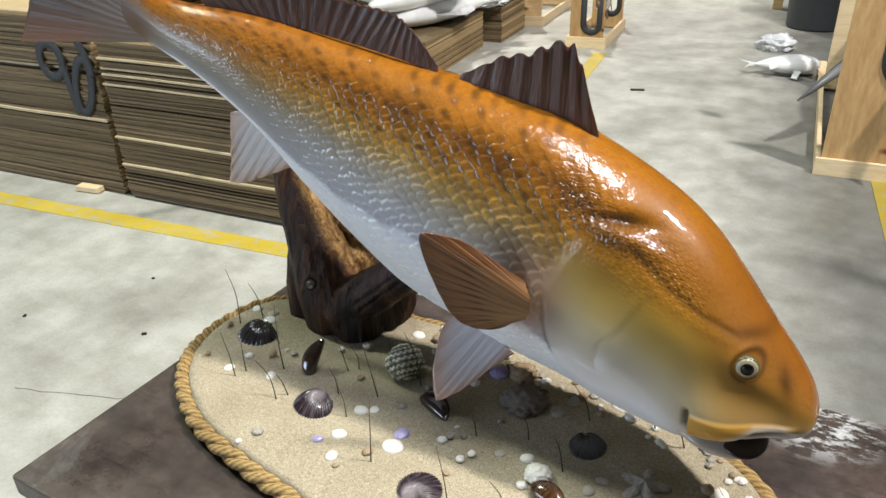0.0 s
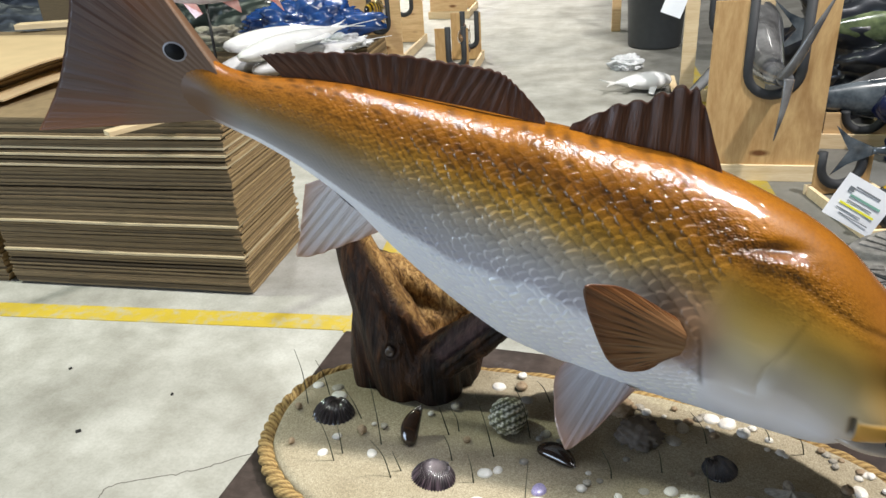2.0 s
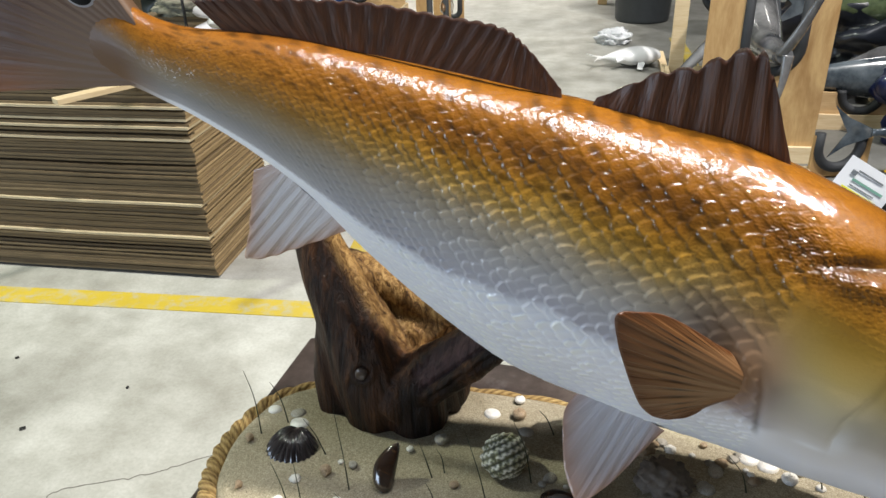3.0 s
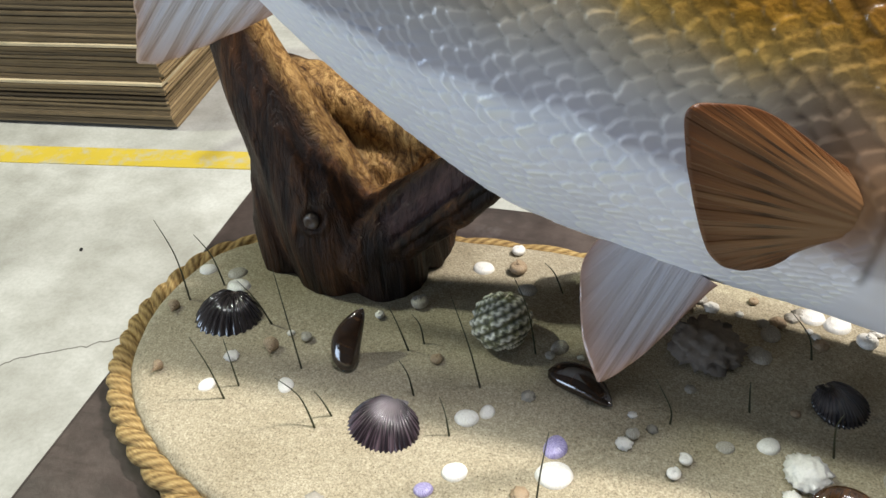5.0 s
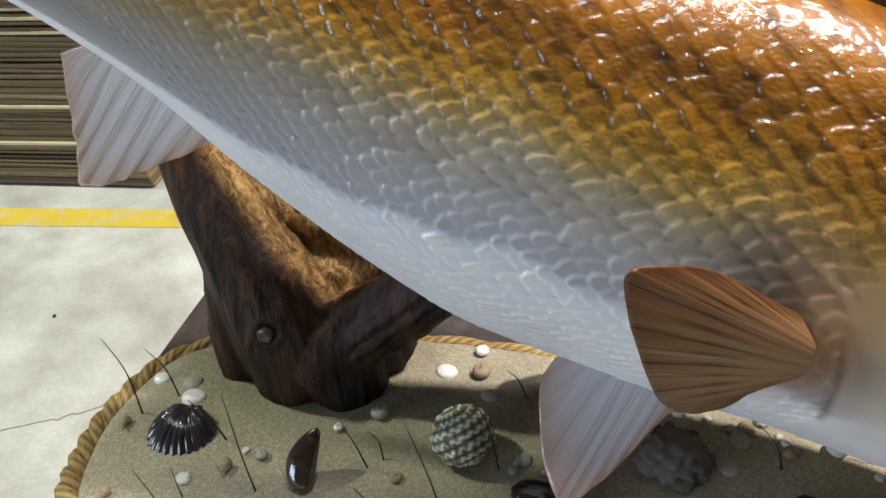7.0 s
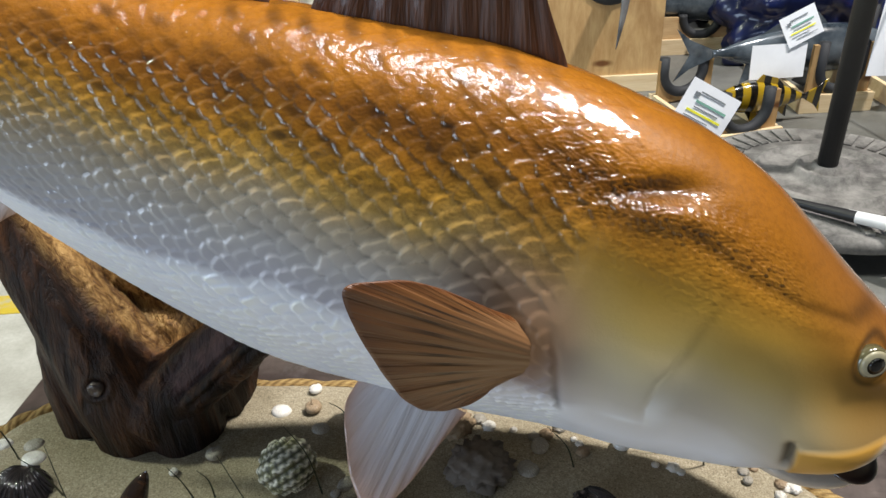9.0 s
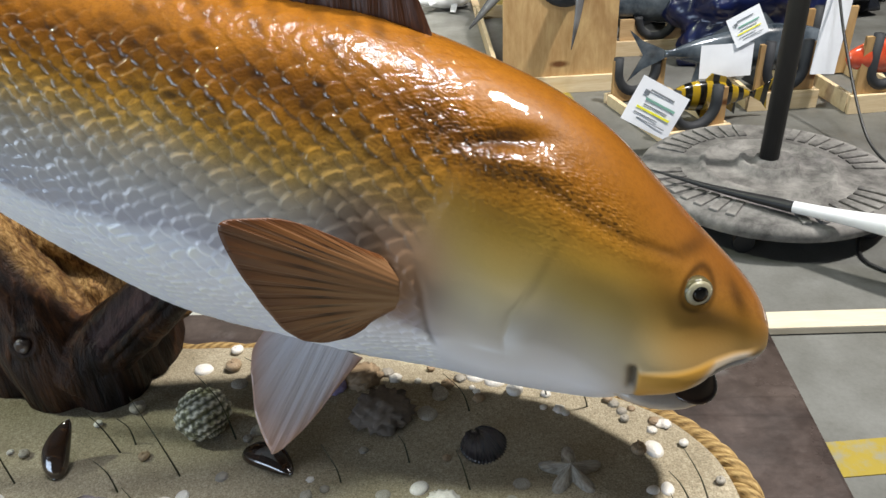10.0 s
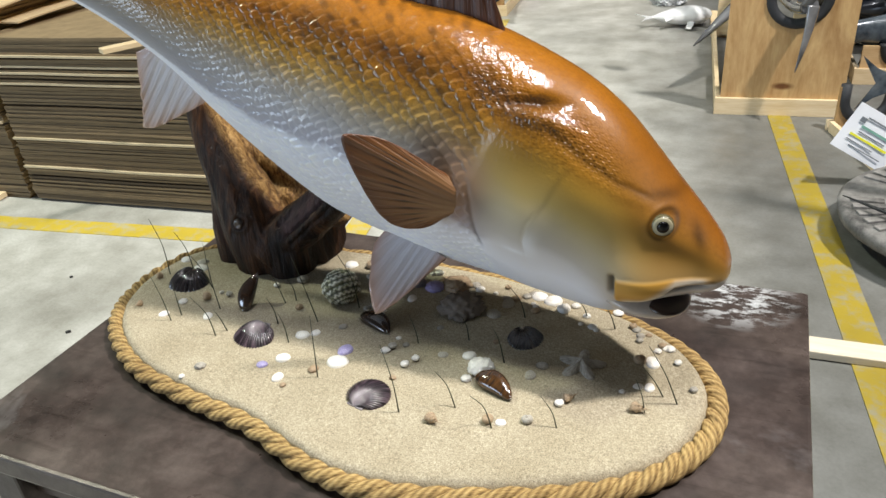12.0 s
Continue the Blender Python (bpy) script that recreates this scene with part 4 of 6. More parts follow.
    fish_part("pectoral_fin", fin_sheet([(0.073, 0.0010, 1.034), (0.081, -0.0025, 1.019), (0.077, -0.0015, 1.000), (0.058, 0.0045, 0.984)], [(0.068, -0.001, 1.041), (0.054, -0.008, 1.053), (0.036, -0.0150, 1.068), (0.014, -0.025, 1.084), (-0.010, -0.038, 1.0925), (-0.0215, -0.0435, 1.0905), (-0.018, -0.042, 1.066), (-0.012, -0.039, 1.045), (-0.005, -0.035, 1.023), (0.004, -0.030, 1.001), (0.016, -0.024, 0.987), (0.030, -0.016, 0.980), (0.044, -0.009, 0.979), (0.053, -0.003, 0.981)], 13, 0.0003, 170, 34, 0.0020, 4, cup=-0.004), FIN_BROWN, "leaf-shaped brown breast fin with dark rays")
    fish_part("pelvic_fin", fin_sheet([(-0.046, 0.086, 0.922), (0.000, 0.074, 0.908), (0.032, 0.066, 0.896)], [(-0.056, 0.078, 0.914), (-0.064, 0.066, 0.902), (-0.063, 0.050, 0.885), (-0.057, 0.028, 0.861), (-0.046, 0.013, 0.843), (-0.040, 0.0095, 0.839), (-0.024, 0.0185, 0.848), (-0.008, 0.0305, 0.860), (0.010, 0.047, 0.877), (0.028, 0.064, 0.892)], 9, 0.0009, 100, 26, 0.003, 2.5), FIN_PALE, "pale fin with a rusty hind edge")
    fish_part("pelvic_fin", fin_sheet([(-0.046, 0.125, 0.915), (0.005, 0.128, 0.900), (0.035, 0.132, 0.890)], [(-0.062, 0.140, 0.905), (-0.066, 0.160, 0.872), (-0.020, 0.180, 0.836), (0.010, 0.165, 0.855), (0.040, 0.134, 0.885)], 9, 0.0012, 60, 18, 0.003), FIN_DARK, "dusky fin on the far side")
    # eye
    centre = Vector((0.2866, 0.0050, 1.0045))
    turn = Vector((0.20, -0.96, 0.14)).normalized().to_track_quat("Z", "Y").to_matrix().to_4x4()
    eye = None
    for name, prof, mat, label in (("eye", ((0.0112, -0.004), (0.0108, 0.0004), (0.0100, 0.0020), (0.0096, 0.0022)), EYE_RIM, "glass eye"), ("iris", ((0.0097, 0.0021), (0.0078, 0.0033), (0.0058, 0.0040)), EYE_RING, "pale yellow iris"), ("pupil", ((0.0058, 0.0040), (0.0030, 0.0045), (0.0, 0.0047)), PUPIL, "black pupil")):
        bm = lathe(bmesh.new(), prof, 32)
        bmesh.ops.transform(bm, matrix=Matrix.Translation(centre) @ turn, verts=bm.verts[:])
        ob = put_mesh(name, bm, mat, eye or t, True)
        tagged(ob, label)
        ob.matrix_parent_inverse = back if not eye else Matrix()
        eye = eye or ob
    # black tail spot with a pale rim
    for name, inner, outer, mat, lift in (("tail_spot", 0.0, 0.0112, TAIL_SPOT, 0.0006), ("spot_rim", 0.0108, 0.0134, SPOT_RIM, 0.0005)):
        bm = bmesh.new()
        rings = []
        for r in (inner, (inner + outer) / 2, outer):
            line = []
            for q in range(36):
                a = 2 * math.pi * q / 36
                dx, dz = r * math.cos(a) * 1.05, r * math.sin(a) * 0.80
                line.append(bm.verts.new((-0.4895 + dx * 0.94 - dz * 0.34, 0.0330 + 0.16 * (dx * 0.94 - dz * 0.34) + 9.0 * r * r - lift, 1.297 - dx * 0.34 - dz * 0.94)))
            rings.append(line)
        grid_faces(bm, rings, False, True)
        fish_part(name, bm, mat, "black round tail spot" if inner == 0 else "thin pale ring round the tail spot")
    # lower jaw, with the dark inside of the mouth on it
    for name, centre, size, mat, label in (("lower_jaw", (0.270, 0.036, 0.909), (0.048, 0.044, 0.0140), JAW, "cream lower jaw"), ("mouth_lining", (0.2940, 0.026, 0.9125), (0.0230, 0.034, 0.0060), MOUTH, "dark brown inside of the mouth")):
        bm = bmesh.new()
        ball = []
        for q in range(17):
            a = math.pi * q / 16
            ball.append([bm.verts.new((centre[0] - size[0] * math.cos(a), centre[1] + size[1] * math.sin(a) * math.cos(b), centre[2] + size[2] * math.sin(a) * math.sin(b) + 0.10 * size[0] * math.cos(a))) for b in [2 * math.pi * m / 28 for m in range(28)]])
        grid_faces(bm, ball, False, True)
        fish_part(name, bm, mat, label)
    return t


build_fish()


# ---- cardboard ----
CARD_PALE = plain("pale_cardboard", (0.50, 0.41, 0.26), 0.8, vary=0.15, scale=9.0, bump=0.1)


# cut ends, doubled in tone to put the side face's light into the colour
CARD_LIT_END = cardboard_material("lit_cut_cardboard_ends", 2.0)


def build_stack(x0, y0, x1, y1, depth, height, sheets, label, sag=0.0, pale=()):
    """A pile of flat cartons: each sheet is a piece of its own, slightly out of line."""
    rng = random.Random(int(abs(x0) * 100) + sheets)
    a, b = Vector((x0, y0, 0)), Vector((x1, y1, 0))
    t = thing("cardboard_stack", Matrix.Translation(a) @ Matrix.Rotation(math.atan2(y1 - y0, x1 - x0), 4, "Z"), label, "cardboard", "stacks of flat cartons")
    w = (b - a).length
    pitch = height / sheets
    kinds = []
    for k in range(5):
        bm = bmesh.new()
        rows = []
        cols = 9
        for z in (0.0, pitch * 0.955):
            for yy in (0.0, depth):
                rows.append([bm.verts.new((w * j / (cols - 1), yy, z + sag * (-(2 * j / (cols - 1) - 1) ** 2) + pitch * 0.16 * math.sin(j * 1.1 + k * 1.7))) for j in range(cols)])
        front0, back0, front1, back1 = rows
        grid_faces(bm, [back0, front0, front1, back1, back0], smooth=False)
        for j in (0, cols - 1):
            q = [front0[j], back0[j], back1[j], front1[j]]
            bm.faces.new(q if j else list(reversed(q))).material_index = 1
        bmesh.ops.recalc_face_normals(bm, faces=bm.faces[:])
        mesh = bpy.data.meshes.new("cardboard_sheet")
        bm.to_mesh(mesh)
        bm.free()
        mesh.materials.append(CARD)
        mesh.materials.append(CARD_LIT_END)
        kinds.append(mesh)
    pale_kind = kinds[0].copy()
    pale_kind.materials.clear()
    pale_kind.materials.append(CARD_PALE)
    pale_kind.materials.append(CARD_LIT_END)
    for i in range(sheets):
        ob = new("cardboard_sheet", rng.choice(kinds))
        ob.parent = t
        back = rng.random() < 0.05 and i < sheets - 2
        front = -0.010 if i in pale else 0
        if i in pale:
            ob.data = pale_kind
        ob.matrix_basis = pose(rng.gauss(0, 0.003), abs(rng.gauss(0, 0.004)) + (0.03 if back or i + 1 in pale else 0) + front, i * pitch + 0.002, 0, 0, rng.gauss(0, 0.10))
    return t


build_stack(-2.615, 1.497, -1.53, 1.602, 0.55, 0.735, 84, "tall stack of brown corrugated carton sheets on the floor", pale=(75, 70, 67, 62, 34, 19))
build_stack(-3.72, 1.40, -2.665, 1.505, 1.5, 0.815, 70, "stack of brown cartons sprayed with large black digits", pale=(50, 31))


# ---- stands ----
def build_stand(at, w, h, depth, cut, label, trim=0.085, posts=False, pine=False):
    """A shipping cradle: two plywood ends with a padded U notch, on a pale timber frame."""
    t = thing("wooden_cradle", at, label, "cradle", "wooden cradles on the floor")
    for yy in (0.0, depth):
        bm = bmesh.new()
        r = cut[1] / 2
        prof = [(0, 0.01), (w, 0.01), (w, h), (cut[0] + r, h)]
        prof += [(cut[0] + r * math.cos(a), cut[2] + r - r * math.sin(a)) for a in [math.pi * i / 12 for i in range(13)]]
        prof += [(cut[0] - r, h), (0, h)]
        f0 = [bm.verts.new((px, yy + 0.021, pz)) for px, pz in prof]
        f1 = [bm.verts.new((px, yy + 0.040, pz)) for px, pz in prof]
        bm.faces.new(f0)
        bm.faces.new(list(reversed(f1)))
        for i in range(len(prof)):
            j = (i + 1) % len(prof)
            bm.faces.new((f0[j], f0[i], f1[i], f1[j]))
        bmesh.ops.recalc_face_normals(bm, faces=bm.faces[:])
        if posts and yy:
            bm.free()
            for xx in (0.045, w - 0.045):
                part("upright", boxed(xx, yy + 0.03, h * 0.55 + 0.02, 0.089, 0.038, h * 1.1, 0.002, turn=Matrix()), PALE_PINE, t)
        else:
            part("end_panel", bm, PLY if not pine else PINE, t)
        bm = bmesh.new()
        path = [Vector((cut[0] + r, yy + 0.03, h + 0.01))] + [Vector((cut[0] + r * math.cos(a), yy + 0.03, cut[2] + r - r * math.sin(a))) for a in [math.pi * i / 14 for i in range(15)]] + [Vector((cut[0] - r, yy + 0.03, h + 0.01))]
        tube(bm, path, 0.024, 10)
        part("foam_pad", bm, FOAM, t, "black foam edge padding", True)
        yo = yy + 0.0105 if yy == 0 else yy + 0.051
        part("end_rail", boxed(w / 2, yo, trim / 2, w + 0.05, 0.019, trim, 0.002), PALE_PINE, t)
    for xx in (-0.0125, w + 0.0125):
        part("side_rail", boxed(xx, depth / 2 + 0.03, trim / 2, 0.022, depth - 0.002, trim, 0.002), PALE_PINE, t)
    return t


build_stand(pose(0.195, 3.20, 0, 0, 0, 5.2), 0.555, 0.89, 1.5, (0.30, 0.25, 0.44), "plywood shipping cradle with black foam notch and pale pine frame", posts=True)
build_stand(pose(-1.86, 5.20, 0, 0, 0, 7), 0.27, 0.42, 0.8, (0.17, 0.13, 0.12), "small plywood cradle with black foam posts")
build_stand(pose(-2.82, 5.80, 0, 0, 0, 7), 0.44, 0.62, 1.0, (0.24, 0.17, 0.28), "tall pine cradle holding a yellow fish model", pine=True)


def build_plank(x0, y0, x1, y1, w=0.075, h=0.024):
    a, b = Vector((x0, y0, 0)), Vector((x1, y1, 0))
    ob = put_mesh("timber_plank", boxed(0, 0, h / 2 + 0.004, (b - a).length, w, h, 0.003), WHITE_PINE)
    ob.matrix_world = Matrix.Translation((a + b) / 2) @ Matrix.Rotation(math.atan2(y1 - y0, x1 - x0), 4, "Z")
    return tagged(ob, "pale planed pine batten lying flat on the floor", "plank")


build_plank(0.40, 1.265, 2.6, 1.36)


def build_bin():
    t = thing("waste_bin", pose(-0.20, 6.75, 0), "large dark grey round plastic rubbish bin", "bin")
    bm = lathe(bmesh.new(), ((0.23, 0.0), (0.24, 0.02), (0.275, 0.70), (0.295, 0.71), (0.295, 0.75), (0.275, 0.75), (0.235, 0.03), (0.0, 0.03)), 36)
    part("body", bm, plain("grey_plastic", (0.035, 0.04, 0.045), 0.5), t, smooth=True)
    return t


build_bin()


def build_turntable():
    t = thing("round_stand", pose(1.10, 2.03, 0), "dusty round cast-iron foot on castors with a black post", "stand")
    dusty = Mat("dusty_iron", 0.85)
    dusty.color(dusty.ramp(dusty.noise(9, 6, 0.7), (0.35, (0.06, 0.057, 0.054)), (0.65, (0.25, 0.24, 0.225))))
    dusty.bump(dusty.noise(40), 0.2, 0.004)
    bm = lathe(bmesh.new(), ((0.40, 0.075), (0.43, 0.085), (0.435, 0.115), (0.42, 0.13), (0.235, 0.135), (0.228, 0.150), (0.212, 0.153), (0.204, 0.139), (0.125, 0.139), (0.105, 0.148), (0.098, 0.170), (0.085, 0.172), (0.075, 0.160), (0.05, 0.162), (0.045, 0.178), (0.0, 0.178)), 64)
    part("disc", bm, dusty.m, t, smooth=True)
    rib = bmesh.new()
    box(rib, 0.345, 0, 0.1345, 0.105, 0.030, 0.010, 0.003)
    shape = bpy.data.meshes.new("rib")
    rib.to_mesh(shape)
    rib.free()
    shape.materials.append(dusty.m)
    for k in range(44):
        if k % 11 < 8:
            ob = new("rib", shape)
            ob.parent, ob.matrix_basis = t, pose(0, 0, 0, 0, 0, k * 360 / 44)
    part("post", tube(bmesh.new(), [Vector((0, 0, 0.16)), Vector((0, 0, 1.75))], 0.033, 20), BLACK, t, smooth=True)
    for k in range(5):
        a = 2 * math.pi * k / 5 + 0.5
        bm = bmesh.new()
        tube(bm, [Vector((0.37 * math.cos(a), 0.37 * math.sin(a) - 0.012, 0.034)), Vector((0.37 * math.cos(a), 0.37 * math.sin(a) + 0.012, 0.034))], 0.034, 14)
        box(bm, 0.37 * math.cos(a), 0.37 * math.sin(a), 0.075, 0.03, 0.03, 0.03, 0.003)
        part("castor", bm, BLACK, t)
    return t


build_turntable()


# ---- shells and grass on the sand ----
GROUND = TOP + 0.028


def shell_material(name, light, dark, rough=0.35, coat=0.4, scale=(60, 4, 1)):
    m = Mat(name, rough, 0, coat)
    f = m.noise(1.0, 4, 0.6, m.coords(scale, uv=True), 0.3)
    m.color(m.mix(1.0, m.ramp(f, (0.3, dark), (0.65, light)), m.ramp(m.noise(14, 3), (0.3, (0.86, 0.86, 0.86)), (0.6, (1, 1, 1))), "MULTIPLY"))
    m.bump(f, 0.3, 0.001)
    return m.m


WHITE_SHELL = shell_material("white_shell", (0.95, 0.93, 0.88), (0.80, 0.75, 0.66))
GREY_SHELL = shell_material("grey_shell", (0.52, 0.49, 0.42), (0.24, 0.21, 0.17), 0.6, 0.1)
TAN_SHELL = shell_material("tan_shell", (0.50, 0.38, 0.24), (0.22, 0.14, 0.08), 0.6, 0.1)
DARK_SHELL = shell_material("dark_shell", (0.055, 0.045, 0.045), (0.008, 0.006, 0.008), 0.18, 0.8, (24, 1.0, 1))
LILAC_SHELL = Mat("lilac_shell", 0.35, 0, 0.4)
ribs = LILAC_SHELL.noise(1.0, 3, 0.6, LILAC_SHELL.coords((46, 1.5, 1), uv=True), 0.2)
hinge = LILAC_SHELL.node("ShaderNodeSeparateXYZ", Vector=LILAC_SHELL.coords(uv=True)).outputs[1]
worn = LILAC_SHELL.ramp(LILAC_SHELL.math("ADD", hinge, LILAC_SHELL.math("MULTIPLY", ribs, 0.5)), (0.42, (1, 1, 1)), (0.78, (0, 0, 0)))
LILAC_SHELL.color(LILAC_SHELL.mix(LILAC_SHELL.math("MULTIPLY", worn, 0.5), LILAC_SHELL.ramp(ribs, (0.48, (0.010, 0.005, 0.008)), (0.62, (0.095, 0.065, 0.080))), (0.48, 0.42, 0.44)))
LILAC_SHELL.bump(ribs, 0.4, 0.001)
LILAC_SHELL = LILAC_SHELL.m
PURPLE_SHELL = shell_material("purple_shell", (0.55, 0.50, 0.72), (0.16, 0.12, 0.40), 0.3, 0.5)
MUSSEL = shell_material("mussel_shell", (0.055, 0.028, 0.014), (0.006, 0.005, 0.006), 0.08, 1.0, (3, 14, 1))
AMBER_MUSSEL = shell_material("amber_mussel_shell", (0.10, 0.045, 0.014), (0.012, 0.007, 0.005), 0.15, 0.6, (3, 10, 1))
TURBAN = Mat("speckled_shell", 0.5, 0, 0.2)
TURBAN.color(TURBAN.mix(TURBAN.attr("bead"), TURBAN.ramp(TURBAN.noise(9, 3), (0.4, (0.020, 0.022, 0.010)), (0.6, (0.11, 0.11, 0.035))), TURBAN.ramp(TURBAN.noise(4, 4, 0.6), (0.34, (0.12, 0.12, 0.050)), (0.41, (0.46, 0.45, 0.28)), (0.47, (0.84, 0.82, 0.70)))))
TURBAN.bump(TURBAN.noise(30, 4, 0.7), 0.3, 0.03)
BARNACLE = shell_material("barnacled_shell", (0.30, 0.25, 0.20), (0.055, 0.042, 0.034), 0.75, 0.0, (30, 6, 1))
GRASS = plain("sea_grass", (0.030, 0.034, 0.012), 0.5)


def scallop_mesh(ribs=22, dome=0.30):
    """A ribbed shell half that fans out from its hinge, one unit wide."""
    bm = bmesh.new()
    rows = []
    cols, steps = ribs * 4 + 1, 16
    for i in range(steps):
        r = i / (steps - 1)
        row = []
        for j in range(cols):
            f = j / (cols - 1)
            a = math.radians(-74 + 148 * f)
            reach = math.cos(a) ** 0.75 * (1 + 0.02 * math.cos(2 * math.pi * ribs * f))
            rib = 0.016 * math.cos(2 * math.pi * ribs * f) * min(1, r * 2)
            z = dome * math.sin(math.pi * min(1.0, r * 0.94 + 0.06)) ** 0.75 * (0.45 + 0.55 * math.cos(a)) * (1 - 0.25 * r) + rib * (1 - 0.3 * r)
            row.append(bm.verts.new((math.sin(a) * reach * r * 1.02, 0.48 - math.cos(a) * reach * r, z)))
        rows.append(row)
    grid_faces(bm, rows, uv=lambda a, b: (b / (cols - 1), a / (steps - 1)))
    rim = [bm.verts.new((v.co.x * 0.98, v.co.y * 0.98, -0.03)) for v in rows[-1]]
    grid_faces(bm, [rows[-1], rim], uv=lambda a, b: (b / (cols - 1), 1))
    for s in (-1, 1):
        box(bm, s * 0.13, 0.43, 0.06, 0.20, 0.12, 0.05, 0.012)
    mesh = bpy.data.meshes.new("scallop")
    bm.to_mesh(mesh)
    bm.free()
    return mesh


def clam_mesh():
    """A small smooth shell half."""
    bm = bmesh.new()
    rows = []
    for i in range(8):
        r = i / 7
        rows.append([bm.verts.new((0.5 * r * math.cos(a) * (1 + 0.10 * math.sin(a)), 0.40 * r * math.sin(a) + 0.10 * (1 - r), 0.24 * math.sqrt(max(0, 1 - r * r)) + 0.02 * math.sin(16 * r))) for a in [2 * math.pi * k / 22 for k in range(22)]])
    grid_faces(bm, rows, False, True, uv=lambda a, b: (b / 22, a / 7))
    rows2 = [[bm.verts.new((v.co.x, v.co.y, -0.03)) for v in rows[-1]]]
    grid_faces(bm, [rows[-1], rows2[0]], False, True)
    mesh = bpy.data.meshes.new("clam")
    bm.to_mesh(mesh)
    bm.free()
    return mesh


def mussel_mesh():
    """A closed long shell, pointed at one end."""
    bm = bmesh.new()
    rows = []
    for i in range(17):
        f = i / 16
        w = 0.235 * math.sin(math.pi * f ** 0.72) ** 0.62 if 0 < f < 1 else 0.004
        bend = 0.10 * math.sin(math.pi * f)
        rows.append([bm.verts.new((f - 0.5, bend + w * math.cos(a), 0.62 * w * math.sin(a) * (1 + 0.15 * abs(math.cos(a))))) for a in [2 * math.pi * k / 18 for k in range(18)]])
    grid_faces(bm, rows, False, True, uv=lambda a, b: (b / 18, a / 16))
    bm.faces.new(rows[0])
    bm.faces.new(list(reversed(rows[-1])))
    mesh = bpy.data.meshes.new("mussel")
    bm.to_mesh(mesh)
    bm.free()
    return mesh


def snail_mesh(turns=3.2, tall=0.8, rough=0.0, seed=1):
    """A coiled shell: a growing tube wound round the z axis."""
    rng = random.Random(seed)
    bm = bmesh.new()
    path, rad = [], []
    n = int(turns * 18)
    for i in range(n):
        f = i / (n - 1)
        g = 0.06 + 0.94 * f ** 1.3
        a = 2 * math.pi * turns * f
        path.append(Vector((0.26 * g * math.cos(a), 0.26 * g * math.sin(a), tall * (1 - f) ** 1.1 * 0.75 + 0.22 * g)))
        rad.append(0.255 * g * (1 + rough * rng.uniform(-1, 1)))
    tube(bm, path, rad, 10)
    mesh = bpy.data.meshes.new("snail")
    bm.to_mesh(mesh)
    bm.free()
    return mesh


def lump_mesh(seed=1, spikes=0.16, squash=0.75):
    """A crusted round shell."""
    bm = bmesh.new()
    bmesh.ops.create_icosphere(bm, subdivisions=4, radius=0.5)
    for v in bm.verts:
        p = v.co.copy()
        d = spikes * (abs(noise.noise(p * 7 + Vector((seed, 0, 0)))) + 0.5 * noise.noise(p * 17))
        v.co = p * (1 + d)
        v.co.z *= squash
    mesh = bpy.data.meshes.new("lump")
    bm.to_mesh(mesh)
    bm.free()
    return mesh


def turban_mesh():
    """A round whorled shell with spiral rows of beads."""
    bm = bmesh.new()
    bead = bm.verts.layers.float_color.new("bead")
    rows = []
    for i in range(61):
        f = i / 60
        a = math.pi * f
        ring = []
        for j in range(96):
            b = 2 * math.pi * j / 96
            rank = f * 9 + j / 96
            ridge = 0.5 + 0.5 * math.cos(2 * math.pi * rank)
            dots = 0.5 + 0.5 * math.sin(19 * b + 2.4 * math.floor(rank))
            g = ridge * (0.10 + 0.90 * dots)
            whorl = 1 - 0.09 * math.exp(-(((f * 3.2 + j / 96) % 1.0 - 0.5) / 0.10) ** 2)
            r = 0.5 * whorl * (1 + 0.07 * g)
            v = bm.verts.new((r * math.sin(a) * math.cos(b), r * math.sin(a) * math.sin(b), r * math.cos(a) * 0.92))
            q = min(1.0, g * 1.6)
            v[bead] = (q, q, q, 1)
            ring.append(v)
        rows.append(ring)
    grid_faces(bm, rows, False, True)
    mesh = bpy.data.meshes.new("turban")
    bm.to_mesh(mesh)
    bm.free()
    return mesh


def place(name, mesh, material, x, y, size, turn, label, category, tip=0.0, roll=0.0, sink=0.0, group=""):
    data = mesh.copy()
    data.name = name
    data.materials.clear()
    data.materials.append(material)
    data.shade_smooth()
    ob = new(name, data)
    ob.matrix_world = pose(x, y, GROUND - sink * size, tip, roll, turn) @ Matrix.Diagonal((size, size, size, 1))
    return tagged(ob, label, category, group)


SCALLOP, CLAM, MUSSEL_SHAPE = scallop_mesh(), clam_mesh(), mussel_mesh()
SNAIL, CONE = snail_mesh(), snail_mesh(4.5, 1.9)
FLAT_SCALLOP = scallop_mesh(30, 0.26)
place("scallop_shell", scallop_mesh(18, 0.36), DARK_SHELL, -0.361, 0.043, 0.052, 8, "glossy black ribbed ark shell lying on the sand", "shell", 18, 4)
place("scallop_shell", FLAT_SCALLOP, LILAC_SHELL, -0.193, -0.042, 0.050, -8, "dark scallop shell with a lilac-grey hinge", "shell", 14, 0)
place("scallop_shell", FLAT_SCALLOP, LILAC_SHELL, -0.002, -0.098, 0.047, 165, "purple-grey fan shell in the sand", "shell", -6, 0)
place("scallop_shell", FLAT_SCALLOP, DARK_SHELL, 0.136, 0.050, 0.041, 35, "nearly black scallop shell in the shadow of the fish", "shell", 6, 6)
place("mussel_shell", MUSSEL_SHAPE, MUSSEL, -0.236, 0.022, 0.054, 75, "shiny black mussel shell standing up from the sand", "shell", 8, -50, -0.38)
